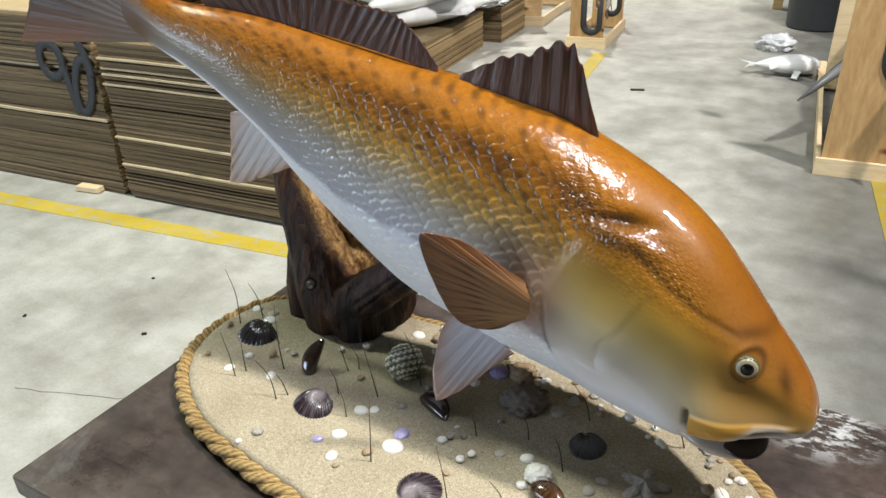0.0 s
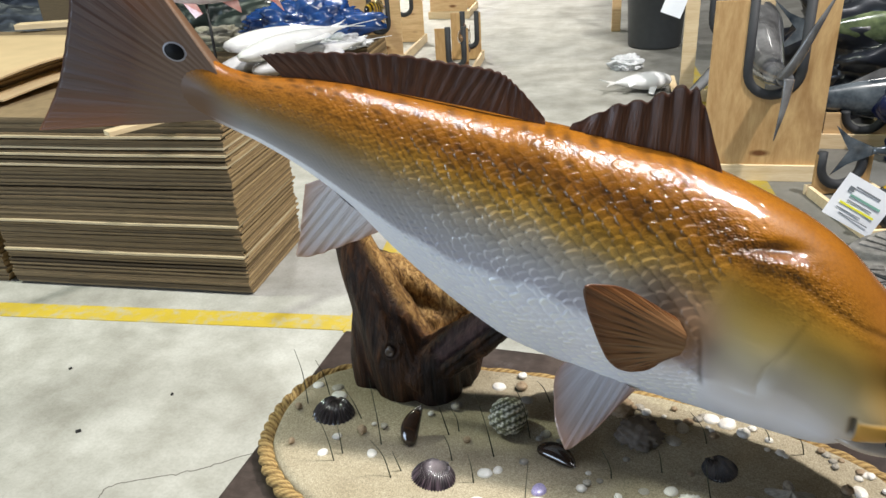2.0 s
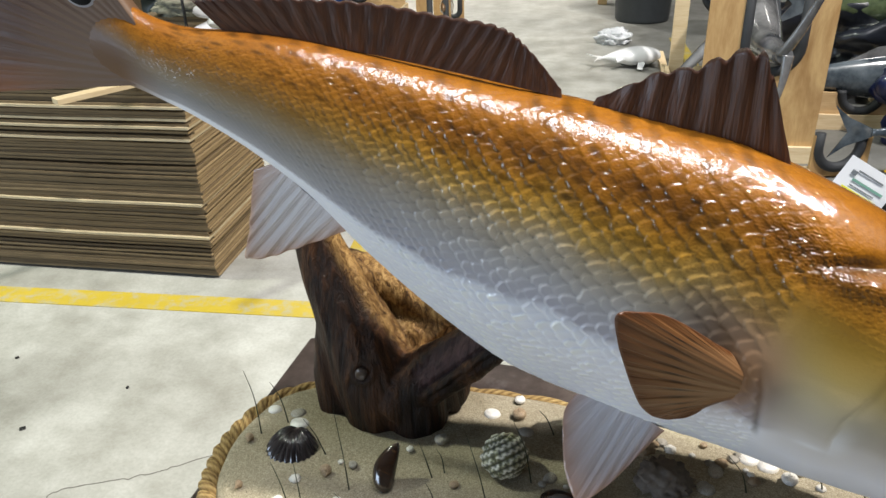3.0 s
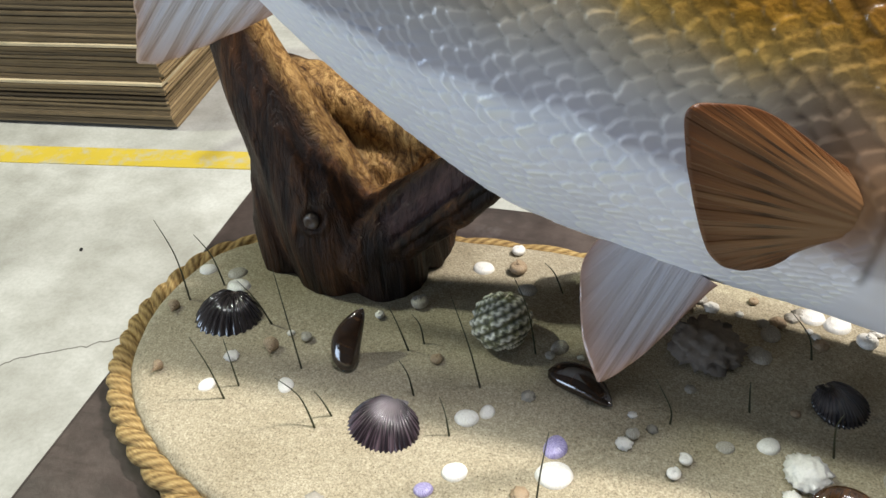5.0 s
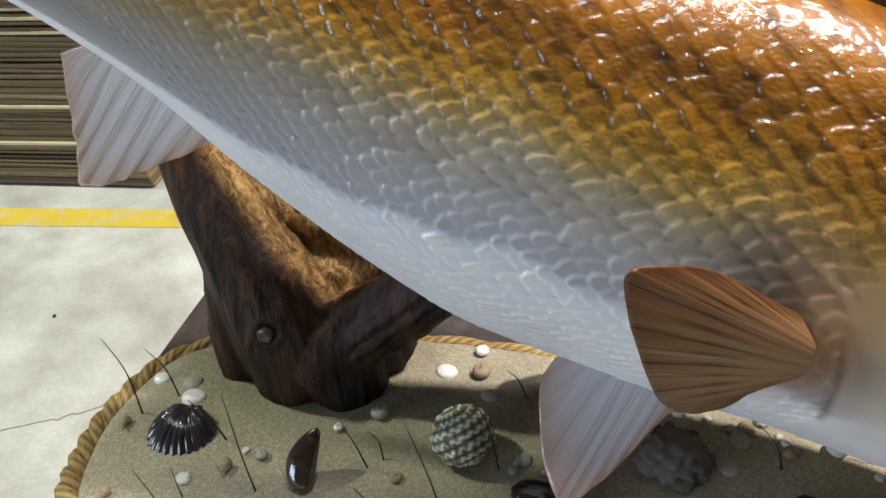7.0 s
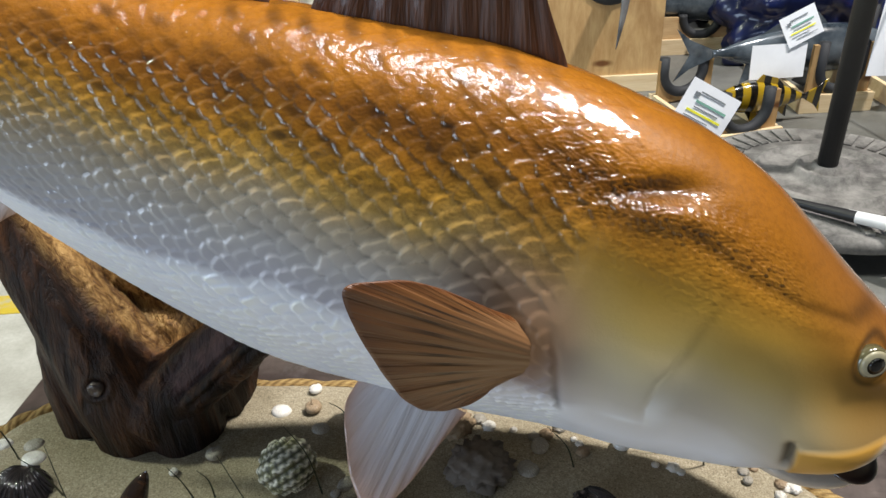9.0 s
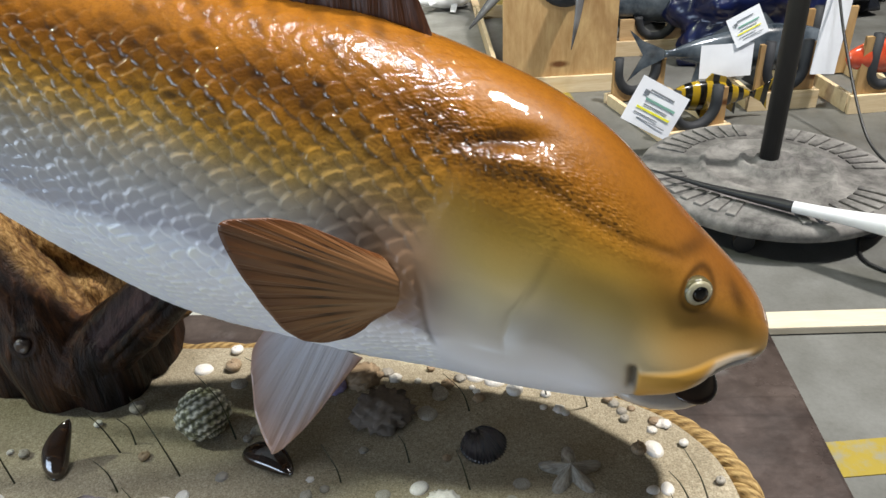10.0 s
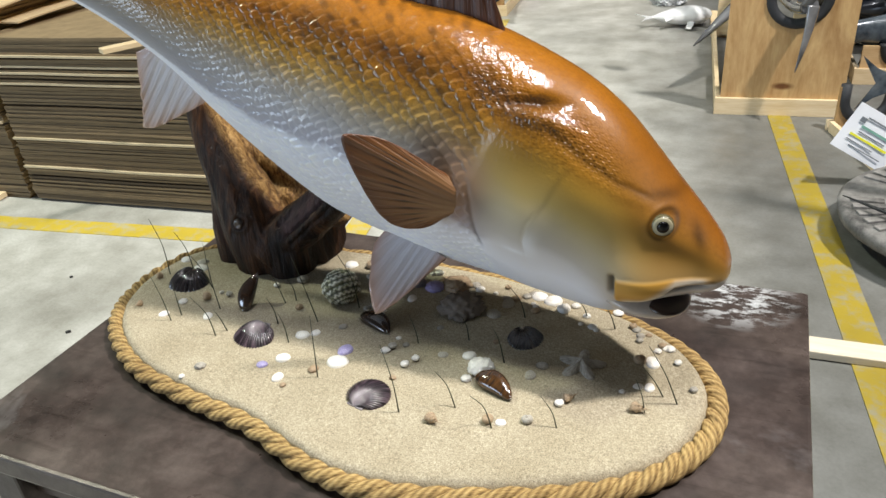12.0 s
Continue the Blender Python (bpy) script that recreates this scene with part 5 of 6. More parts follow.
place("mussel_shell", MUSSEL_SHAPE, MUSSEL, -0.055, 0.026, 0.058, -28, "flat dark mussel shell on the sand", "shell", 8, 0, -0.05)
place("mussel_shell", MUSSEL_SHAPE, AMBER_MUSSEL, 0.128, -0.050, 0.054, -26, "glossy amber-brown mussel shell lying open side down", "shell", 25, 4, -0.10)
place("turban_shell", turban_mesh(), TURBAN.m, -0.124, 0.068, 0.050, 20, "green and cream speckled turban shell", "shell", -38, -22, -0.40)
place("barnacled_shell", lump_mesh(5, 0.60, 0.5), BARNACLE, 0.040, 0.088, 0.046, 20, "rough grey barnacle-covered shell", "shell", 0, 0, -0.15)
place("coral_piece", lump_mesh(9, 0.5, 0.55), WHITE_SHELL, 0.103, -0.020, 0.026, 60, "broken piece of white coral", "coral", 0, 0, -0.2)
place("oyster_shell", lump_mesh(11, 0.5, 0.35), TAN_SHELL, 0.012, 0.140, 0.034, 10, "reddish brown rough oyster shell", "shell", 0, 0, -0.1)
place("oyster_shell", lump_mesh(13, 0.3, 0.4), PURPLE_SHELL, -0.014, 0.126, 0.024, 40, "pale purple oyster shell piece", "shell", 0, 0, -0.15)
place("oyster_shell", lump_mesh(15, 0.3, 0.5), LILAC_SHELL, -0.042, 0.130, 0.022, 80, "plum coloured shell piece", "shell", 0, 0, -0.2)


def build_star():
    """A broken grey shell with five blunt points."""
    bm = bmesh.new()
    top = []
    for i in range(7):
        r = i / 6
        top.append([bm.verts.new((0.5 * r * (0.70 + 0.30 * math.cos(5 * a)) * math.cos(a), 0.5 * r * (0.70 + 0.30 * math.cos(5 * a)) * math.sin(a), 0.16 * (1 - r) + 0.03 + 0.02 * noise.noise(Vector((a * 2, r * 6, 0))))) for a in [2 * math.pi * k / 60 for k in range(60)]])
    skirt = [bm.verts.new((v.co.x, v.co.y, -0.03)) for v in top[-1]]
    grid_faces(bm, top + [skirt], False, True, uv=lambda a, b: (b / 60, a / 7))
    mesh = bpy.data.meshes.new("starfish")
    bm.to_mesh(mesh)
    bm.free()
    place("starfish", mesh, GREY_SHELL, 0.209, 0.021, 0.056, 20, "dried grey starfish in the shadow of the fish", "starfish")


build_star()
#                x       y      size  turn
SMALL_WHITE = [(-0.411, 0.100, 0.017, 10), (-0.371, 0.083, 0.023, 5), (-0.343, -0.031, 0.015, 60), (-0.281, -0.018, 0.016, 120), (-0.134, -0.020, 0.019, 10), (-0.120, -0.011, 0.014, 70), (-0.064, -0.056, 0.027, 15), (-0.132, -0.068, 0.019, 20), (-0.118, -0.101, 0.016, 80),
               (0.081, 0.001, 0.017, 30), (0.126, 0.144, 0.023, 0), (0.146, 0.139, 0.025, 40), (0.284, 0.048, 0.020, 110), (0.275, 0.002, 0.012, 20), (0.287, 0.004, 0.014, 80), (0.151, -0.096, 0.012, 10), (-0.156, 0.153, 0.020, 0), (0.295, 0.079, 0.012, 30), (-0.034, 0.095, 0.016, 100), (0.229, 0.136, 0.014, 0)]
for x, y, s, a in SMALL_WHITE:
    place("clam_shell", CLAM, WHITE_SHELL, x, y, s, a, "small white clam shell on the sand", "shell", group="small white shells")
SMALL_GREY = [(-0.380, 0.100, 0.019, 30), (-0.112, 0.131, 0.018, 0), (-0.075, 0.067, 0.017, 60), (0.082, 0.089, 0.019, 20), (0.092, 0.118, 0.020, 80), (0.051, -0.007, 0.014, 10), (0.167, 0.007, 0.015, 0), (0.079, 0.093, 0.016, 40), (0.159, -0.013, 0.016, 90)]
for x, y, s, a in SMALL_GREY:
    place("clam_shell", CLAM, GREY_SHELL, x, y, s, a, "small grey clam shell on the sand", "shell", group="small grey shells")
for x, y, s, a, m in ((-0.066, -0.032, 0.021, 70, PURPLE_SHELL), (-0.150, -0.086, 0.014, 20, PURPLE_SHELL)):
    place("clam_shell", CLAM, m, x, y, s, a, "violet-blue clam shell, hollow side up", "shell")
SNAILS = [(-0.202, 0.093, 0.018, 0), (-0.232, 0.072, 0.010, 50), (-0.171, 0.032, 0.012, 0), (-0.284, 0.033, 0.012, 90), (-0.129, 0.182, 0.015, 0), (-0.125, 0.155, 0.020, 40), (-0.082, 0.055, 0.010, 0), (0.163, 0.120, 0.020, 0), (0.080, 0.154, 0.010, 0), (-0.014, -0.010, 0.012, 0), (0.023, -0.025, 0.012, 60),
          (0.137, -0.098, 0.015, 30), (0.176, -0.086, 0.014, 0), (0.201, -0.051, 0.012, 0), (0.269, 0.045, 0.017, 20), (0.331, 0.012, 0.010, 0), (0.310, 0.054, 0.010, 0), (0.251, 0.110, 0.011, 0), (0.263, 0.084, 0.010, 0), (0.015, -0.038, 0.012, 10)]
for i, (x, y, s, a) in enumerate(SNAILS):
    m = (GREY_SHELL, WHITE_SHELL, TAN_SHELL)[i % 3]
    place("snail_shell", SNAIL, m, x, y, s, a, "tiny coiled sea snail shell on the sand", "shell", group="tiny snail shells")
for x, y, s, a in ((-0.310, 0.022, 0.014, 20), (0.077, -0.113, 0.014, 60), (0.274, -0.036, 0.014, 80), (0.205, -0.045, 0.012, 130), (-0.391, -0.019, 0.010, 0), (-0.416, 0.049, 0.011, 20)):
    place("cone_shell", CONE, TAN_SHELL, x, y, s, a, "little brown pointed whelk shell on its side", "shell", 78, 0, -0.25, "little whelk shells")

#             x       y      lean   height
GRASS_A = [(-0.407, 0.058, -0.004, 0.094), (-0.385, 0.083, -0.010, 0.064), (-0.321, 0.045, -0.016, 0.055), (-0.276, 0.002, -0.013, 0.093), (-0.318, -0.026, -0.004, 0.048), (-0.323, -0.041, -0.012, 0.067), (-0.243, -0.052, -0.018, 0.059), (-0.234, -0.039, -0.005, 0.038), (-0.196, 0.039, -0.009, 0.058),
           (-0.185, 0.048, -0.008, 0.035), (-0.130, 0.012, -0.020, 0.094), (-0.093, 0.056, -0.019, 0.084), (-0.080, 0.134, -0.017, 0.041), (-0.143, -0.038, -0.005, 0.045), (-0.179, -0.006, -0.008, 0.041), (-0.073, -0.087, 0.005, 0.087)]
GRASS_B = [(0.042, -0.112, -0.018, 0.078), (0.318, -0.013, -0.033, 0.075), (0.013, 0.007, -0.015, 0.034), (0.145, -0.106, -0.019, 0.044), (0.208, -0.086, -0.018, 0.037), (0.232, 0.102, -0.028, 0.043), (0.070, 0.030, -0.007, 0.036), (0.124, 0.001, -0.010, 0.055), (0.098, -0.088, -0.016, 0.053), (0.121, 0.095, -0.024, 0.042), (0.195, 0.116, -0.022, 0.029), (0.303, -0.006, -0.023, 0.040), (0.288, -0.037, -0.011, 0.041)]
rng = random.Random(8)
for x, y, lean, tall in GRASS_A + GRASS_B:
    bend = rng.uniform(-0.012, 0.012)
    path = smooth_path([(0, 0, -0.002), (lean * 0.35 + bend * 0.3, rng.uniform(-0.004, 0.004), tall * 0.5), (lean, bend, tall)], 6)
    bm = tube(bmesh.new(), path, [0.00095 * (1 - 0.75 * i / (len(path) - 1)) for i in range(len(path))], 5)
    ob = put_mesh("grass_blade", bm, GRASS)
    ob.matrix_world = pose(x, y, GROUND)
    tagged(ob, "thin dark green sea grass stem stuck in the sand", "grass", "sea grass stems")


# broken shell bits strewn along the back rim and round the driftwood
rng = random.Random(19)
BITS = [lump_mesh(31 + k, 0.5, 0.45) for k in range(3)]
for k in range(46):
    if k < 30:
        x = rng.uniform(-0.06, 0.31)
        y = 0.178 * math.sqrt(max(0.05, 1 - ((x + 0.04) / 0.40) ** 2)) - rng.uniform(0.012, 0.055)
    else:
        x, y = rng.uniform(-0.38, 0.28), rng.uniform(-0.14, 0.07)
    place("shell_fragment", rng.choice(BITS), (WHITE_SHELL, WHITE_SHELL, GREY_SHELL, TAN_SHELL)[k % 4], x, y, rng.uniform(0.005, 0.012), rng.uniform(0, 180), "broken bit of shell on the sand", "shell fragment", 0, 0, -0.12, "shell fragments on the sand")


# ---- clutter round the bench ----
def leaf_fin(bm, root_a, root_b, tips, slot=0, thick=0.004):
    """A small closed fin blade between two root points and an outer line."""
    pts = [Vector(root_a)] + [Vector(q) for q in tips] + [Vector(root_b)]
    n = (pts[1] - pts[0]).cross(pts[-1] - pts[0]).normalized() * thick
    a = [bm.verts.new(p + n) for p in pts]
    b = [bm.verts.new(p - n * (0.3 if 0 < i < len(pts) - 1 else 1)) for i, p in enumerate(pts)]
    for f in (bm.faces.new(a), bm.faces.new(list(reversed(b)))):
        f.material_index = slot
    for i in range(len(pts)):
        j = (i + 1) % len(pts)
        bm.faces.new((a[j], a[i], b[i], b[j])).material_index = slot


def model_fish(at, length, depth, width, materials, label, tail=0.30, fork=0.5, dorsal=0.5, bill=0.0, name="fish_model"):
    """A modelled fish: a tapered body along local x with tail and fins, in one mesh. Slots: body, fin."""
    bm = bmesh.new()
    rows = []
    for i in range(34):
        f = i / 33
        g = math.sin(math.pi * min(1, (0.02 + 0.98 * f)) ** 0.75) ** 0.8 if f < 0.97 else 0.12
        g = max(g, 0.16 * (f > 0.5))
        if f == 0:
            g = 0.03
        if bill and f < 0.25:
            g *= (f / 0.25) ** 1.2 * 0.9 + 0.05
        rows.append([bm.verts.new((length * (f - 0.5) * (1 - tail * 0.5), width * 0.5 * g * math.cos(a), depth * 0.5 * g * math.sin(a) * (1.05 if math.sin(a) > 0 else 0.95))) for a in [2 * math.pi * k / 24 for k in range(24)]])
    grid_faces(bm, rows, False, True, 0)
    bm.faces.new(list(reversed(rows[0])))
    bm.faces.new(rows[-1])
    x1 = length * 0.5 * (1 - tail * 0.5)
    tl = length * tail * 0.6
    mats = materials if isinstance(materials, (list, tuple)) else [materials, materials]
    leaf_fin(bm, (x1 - 0.01, 0, depth * 0.07), (x1 - 0.01, 0, -depth * 0.07), [(x1 + tl * 0.6, 0, depth * 0.30), (x1 + tl, 0, depth * 0.55), (x1 + tl * (1 - fork), 0, 0), (x1 + tl, 0, -depth * 0.55), (x1 + tl * 0.6, 0, -depth * 0.30)], 1)
    leaf_fin(bm, (-0.12 * length, 0, depth * 0.44), (0.22 * length, 0, depth * 0.28), [(-0.05 * length, 0, depth * (0.5 + 0.5 * dorsal)), (0.10 * length, 0, depth * (0.5 + 0.25 * dorsal))], 1)
    leaf_fin(bm, (-0.15 * length, -width * 0.2, -depth * 0.42), (-0.05 * length, -width * 0.2, -depth * 0.42), [(-0.06 * length, -width * 0.4, -depth * 0.85), (0.0, -width * 0.4, -depth * 0.7)], 1)
    leaf_fin(bm, (0.14 * length, 0, -depth * 0.36), (0.26 * length, 0, -depth * 0.24), [(0.28 * length, 0, -depth * 0.66)], 1)
    bmesh.ops.recalc_face_normals(bm, faces=bm.faces[:])
    ob = put_mesh(name, bm, list(mats))
    ob.matrix_world = at
    return tagged(ob, label, "fish model", "fish models in the workshop")


def glossy(name, color, light, rough=0.2):
    m = Mat(name, rough, 0, 0.8)
    m.color(m.ramp(m.noise(7, 4, 0.6), (0.35, color), (0.65, light)))
    return m.m


WHITE_BLANK = glossy("white_fibreglass", (0.70, 0.71, 0.73), (0.86, 0.87, 0.88), 0.4)
PINK = glossy("pink_fish_paint", (0.55, 0.38, 0.40), (0.74, 0.66, 0.68))
PINK_FIN = glossy("pink_fin_paint", (0.60, 0.22, 0.20), (0.70, 0.45, 0.42))
YELLOW_FISH = Mat("yellow_fish_paint", 0.2, 0, 0.8)
bars = YELLOW_FISH.node("ShaderNodeTexWave", Vector=YELLOW_FISH.coords((5.0, 1, 1)), Scale=1.0, Distortion=1.5, Detail=2.0)
YELLOW_FISH = YELLOW_FISH.color(YELLOW_FISH.ramp(bars.outputs["Fac"], (0.42, (0.006, 0.006, 0.005)), (0.58, (0.34, 0.22, 0.012)))).m
GREY_FISH = glossy("grey_fish_paint", (0.07, 0.07, 0.072), (0.20, 0.20, 0.205), 0.15)
BLUE_FISH = glossy("blue_grey_fish_paint", (0.012, 0.02, 0.03), (0.11, 0.13, 0.15), 0.2)
ORANGE_FISH = glossy("orange_fish_paint", (0.55, 0.05, 0.02), (0.70, 0.14, 0.05), 0.2)
GREEN_FISH = glossy("green_fish_paint", (0.02, 0.035, 0.02), (0.16, 0.20, 0.10), 0.2)
FILM = Mat("plastic_film", 0.12, 0, 0.3)
FILM.color(FILM.ramp(FILM.noise(9, 5), (0.35, (0.45, 0.47, 0.50)), (0.65, (0.75, 0.77, 0.80))))
BLUE_TARP = plain("blue_plastic_sheet", (0.015, 0.06, 0.22), 0.22, coat=0.5, vary=0.5, scale=8, bump=0.2)
NAVY_TARP = plain("navy_plastic_sheet", (0.006, 0.011, 0.055), 0.3, coat=0.3, vary=0.4, scale=6, bump=0.2)
ROCK = plain("painted_rock", (0.20, 0.19, 0.14), 0.7, vary=0.5, scale=18, bump=0.4)
RED_POST = plain("orange_red_paint", (0.45, 0.07, 0.015), 0.5)
SHELF = plain("dark_shelf_metal", (0.035, 0.04, 0.05), 0.5)
INK = plain("grey_print", (0.16, 0.18, 0.20), 0.8, bump=0)
GREEN_INK = plain("green_print", (0.18, 0.38, 0.30), 0.8, bump=0)
MARKER = plain("yellow_highlighter", (0.80, 0.78, 0.03), 0.8, bump=0)
SPRAY = plain("black_spray_paint", (0.012, 0.012, 0.014), 0.6)

# low pile of cartons with white blanks
build_stack(-3.0, 3.72, -2.36, 3.80, 1.16, 0.28, 14, "low pile of cartons under white unpainted fish blanks")
build_stack(-4.2, 4.92, -2.42, 5.12, 0.62, 0.28, 14, "low pile of cartons with blue sheeting on it")
for x, y, z, lie, turn, long, deep in ((-2.60, 4.42, 0.365, 86, 73, 1.35, 0.26), (-2.84, 4.40, 0.370, 92, 66, 1.25, 0.25), (-2.66, 4.34, 0.485, 82, 78, 1.40, 0.27), (-2.86, 4.50, 0.490, 97, 60, 1.15, 0.24)):
    model_fish(pose(x, y, z, lie, 0, turn), long, deep, 0.16, WHITE_BLANK, "white unpainted fish blank lying on cartons", 0.36, 0.7, 1.8, name="fish_blank")


def crumple(name, at, size, material, label, category, seed=1, rough=0.35):
    """A crumpled heap of plastic sheet or a craggy mound."""
    bm = bmesh.new()
    bmesh.ops.create_icosphere(bm, subdivisions=5, radius=0.5)
    for v in bm.verts:
        p = v.co.copy()
        q = p * 3 + Vector((seed, seed * 2, 0))
        d = rough * (abs(noise.noise(q)) + 0.6 * abs(noise.noise(q * 2.3)) + 0.3 * abs(noise.noise(q * 5)))
        v.co = p * (0.75 + d)
        v.co.z = max(v.co.z, -0.30)
        v.co = Vector((v.co.x * size[0], v.co.y * size[1], (v.co.z + 0.30) * size[2]))
    ob = put_mesh(name, bm, material, smooth=True)
    ob.matrix_world = at
    return tagged(ob, label, category)


crumple("plastic_sheet", pose(-3.05, 5.28, 0.285, 0, 0, 10), (1.05, 0.55, 0.46), BLUE_TARP, "crumpled blue plastic sheeting in a heap", "plastic sheet", 3, 0.6)
crumple("plastic_sheet", pose(-4.35, 5.75, 0.0, 0, 0, 12), (1.7, 0.7, 1.0), plain("dark_green_plastic_sheet", (0.012, 0.020, 0.018), 0.4, vary=0.5, scale=6, bump=0.2), "dark green sheeting heaped behind the fish stand", "plastic sheet", 51, 0.6)
crumple("rock_mound", pose(-3.82, 5.12, 0.285, 0, 0, 0), (0.6, 0.45, 0.22), ROCK, "grey-green sculpted rock base with pebbles", "rock base", 7, 0.5)
crumple("plastic_sheet", pose(-2.66, 5.10, 0.285, 0, 0, 20), (0.5, 0.30, 0.14), FILM.m, "thin clear plastic film over the cartons", "plastic sheet", 11, 0.6)
model_fish(pose(-3.66, 4.8, 0.81, 4, 4, 8), 1.12, 0.26, 0.12, [PINK, PINK_FIN], "pale pink spotted fish model on a stand", 0.28, 0.3)
part("stand_rod", tube(bmesh.new(), [Vector((0, 0, -0.1)), Vector((0, 0, -0.81))], 0.012, 8), BLACK, thing("display_stand", pose(-3.66, 4.82, 0.81), "thin black rod stand under a fish model", "stand"))


def build_carton(x, y, w, d, h, turn, label):
    t = thing("cardboard_box", pose(x, y, 0, 0, 0, turn), label, "box")
    part("box_body", boxed(0, 0, h / 2 + 0.002, w, d, h, 0.006), CARD, t)
    part("flap", boxed(0, -d / 2 - 0.004, h - 0.10, w * 0.98, 0.006, 0.19, 0.002), CARD, t)
    return t


build_carton(-3.64, 3.62, 0.90, 0.12, 1.35, 3, "tall upright brown cardboard box behind the stacks")


def build_shelf(x, y, w, d, h, turn):
    t = thing("storage_rack", pose(x, y, 0, 0, 0, turn), "dark steel storage rack with orange-red uprights", "rack")
    for sx in (-w / 2, w / 2):
        for sy in (-d / 2, d / 2):
            part("upright", boxed(sx, sy, h / 2, 0.07, 0.05, h, 0.004), RED_POST, t)
    for z in (0.25, 0.95, 1.65):
        part("shelf", boxed(0, 0, z, w - 0.08, d - 0.02, 0.05, 0.003), SHELF, t)
    return t


build_shelf(-5.85, 5.2, 1.7, 0.8, 2.2, 7)
crumple("plastic_sheet", pose(-5.85, 5.15, 0.975, 0, 0, 7), (1.55, 0.72, 0.66), NAVY_TARP, "folded dark blue plastic sheet on the rack", "plastic sheet", 5, 0.5)
crumple("plastic_sheet", pose(-5.85, 5.15, 0.275, 0, 0, 7), (1.55, 0.72, 0.66), SHELF, "dark bundle on the lower rack shelf", "bundle", 15, 0.5)


def build_strip(at, size, label):
    ob = put_mesh("wood_strip", boxed(0, 0, size[2] / 2, *size, 0.002), PALE_PINE)
    ob.matrix_world = at
    return tagged(ob, label, "wood strip", "loose wood strips")


build_strip(pose(-1.73, 1.50, 0.738, 0, 0, 62), (0.34, 0.045, 0.018), "pale wood strip lying on the carton stack")
build_strip(pose(-3.45, 2.95, 0.834, 0, 0, 20), (0.40, 0.09, 0.03), "short pale board resting on the cartons")
build_strip(pose(-3.42, 2.25, 0.832, 0, 0, 12), (0.30, 0.09, 0.03), "short pale board resting on the cartons")
build_strip(pose(-2.86, 1.46, 0.004, 0, 0, 10), (0.13, 0.05, 0.025), "small offcut of pale wood on the floor")


def build_sheet_top():
    """Two warped loose sheets on top of the taller stack."""
    for k, (x0, x1, y0, y1, z, bow) in enumerate(((-3.75, -2.60, 1.45, 2.72, 0.818, 0.030), (-3.70, -2.55, 1.55, 2.60, 0.760, 0.012))):
        bm = bmesh.new()
        top, low = [], []
        for i in range(14):
            f = i / 13
            line, under = [], []
            for j in range(10):
                g = j / 9
                x = x0 + (x1 - x0) * g
                y = y0 + (y1 - y0) * f + 0.10 * g
                zz = z + bow * math.sin(math.pi * f * 1.4) * g ** 3
                line.append(bm.verts.new((x, y, zz + 0.007)))
                under.append(bm.verts.new((x, y, zz)))
            top.append(line)
            low.append(under)
        grid_faces(bm, top)
        grid_faces(bm, [list(reversed(r)) for r in low])
        ring_t = top[0] + [r[-1] for r in top[1:]] + list(reversed(top[-1]))[1:] + [r[0] for r in reversed(top)][1:-1]
        ring_l = low[0] + [r[-1] for r in low[1:]] + list(reversed(low[-1]))[1:] + [r[0] for r in reversed(low)][1:-1]
        grid_faces(bm, [ring_t, ring_l], False, True, smooth=False)
        bmesh.ops.recalc_face_normals(bm, faces=bm.faces[:])
        ob = put_mesh("cardboard_sheet", bm, CARD_FACE)
        tagged(ob, "large warped tan cardboard sheet on top of the stack", "cardboard", "loose cardboard sheets")


CARD_FACE = plain("cardboard_face", (0.52, 0.39, 0.22), 0.8, vary=0.10, scale=3.0, bump=0.1)
build_sheet_top()


def build_digits():
    """Sprayed figures on the front of the stack."""
    bm = bmesh.new()
    ang = math.radians(5.7)
    def at(x, z):
        return Vector((x, 1.40 + (x + 3.72) * math.tan(ang) - 0.004, z))
    nine = [at(-2.925 + 0.068 * math.cos(a), 0.625 + 0.078 * math.sin(a)) for a in [math.radians(-20 + 360 * k / 18) for k in range(19)]]
    tail = [at(-2.862, 0.63), at(-2.850, 0.55), at(-2.838, 0.46), at(-2.825, 0.385)]
    nought = [at(-2.758 + 0.050 * math.cos(a) + 0.03 * math.sin(a), 0.52 + 0.125 * math.sin(a)) for a in [2 * math.pi * k / 24 for k in range(24)]]
    stroke = [at(-2.735, 0.73), at(-2.705, 0.65), at(-2.690, 0.57)]
    for path, closed in ((nine, False), (smooth_path(tail, 5), False), (nought, True), (smooth_path(stroke, 5), False)):
        tube(bm, path, 0.023, 8, closed)
    for v in bm.verts:
        base = 1.40 + (v.co.x + 3.72) * math.tan(ang) - 0.003
        v.co.y = base + (v.co.y - base) * 0.22
    ob = put_mesh("sprayed_number", bm, SPRAY, smooth=True)
    tagged(ob, "large black sprayed figures 90 on cartons", "writing")


build_digits()

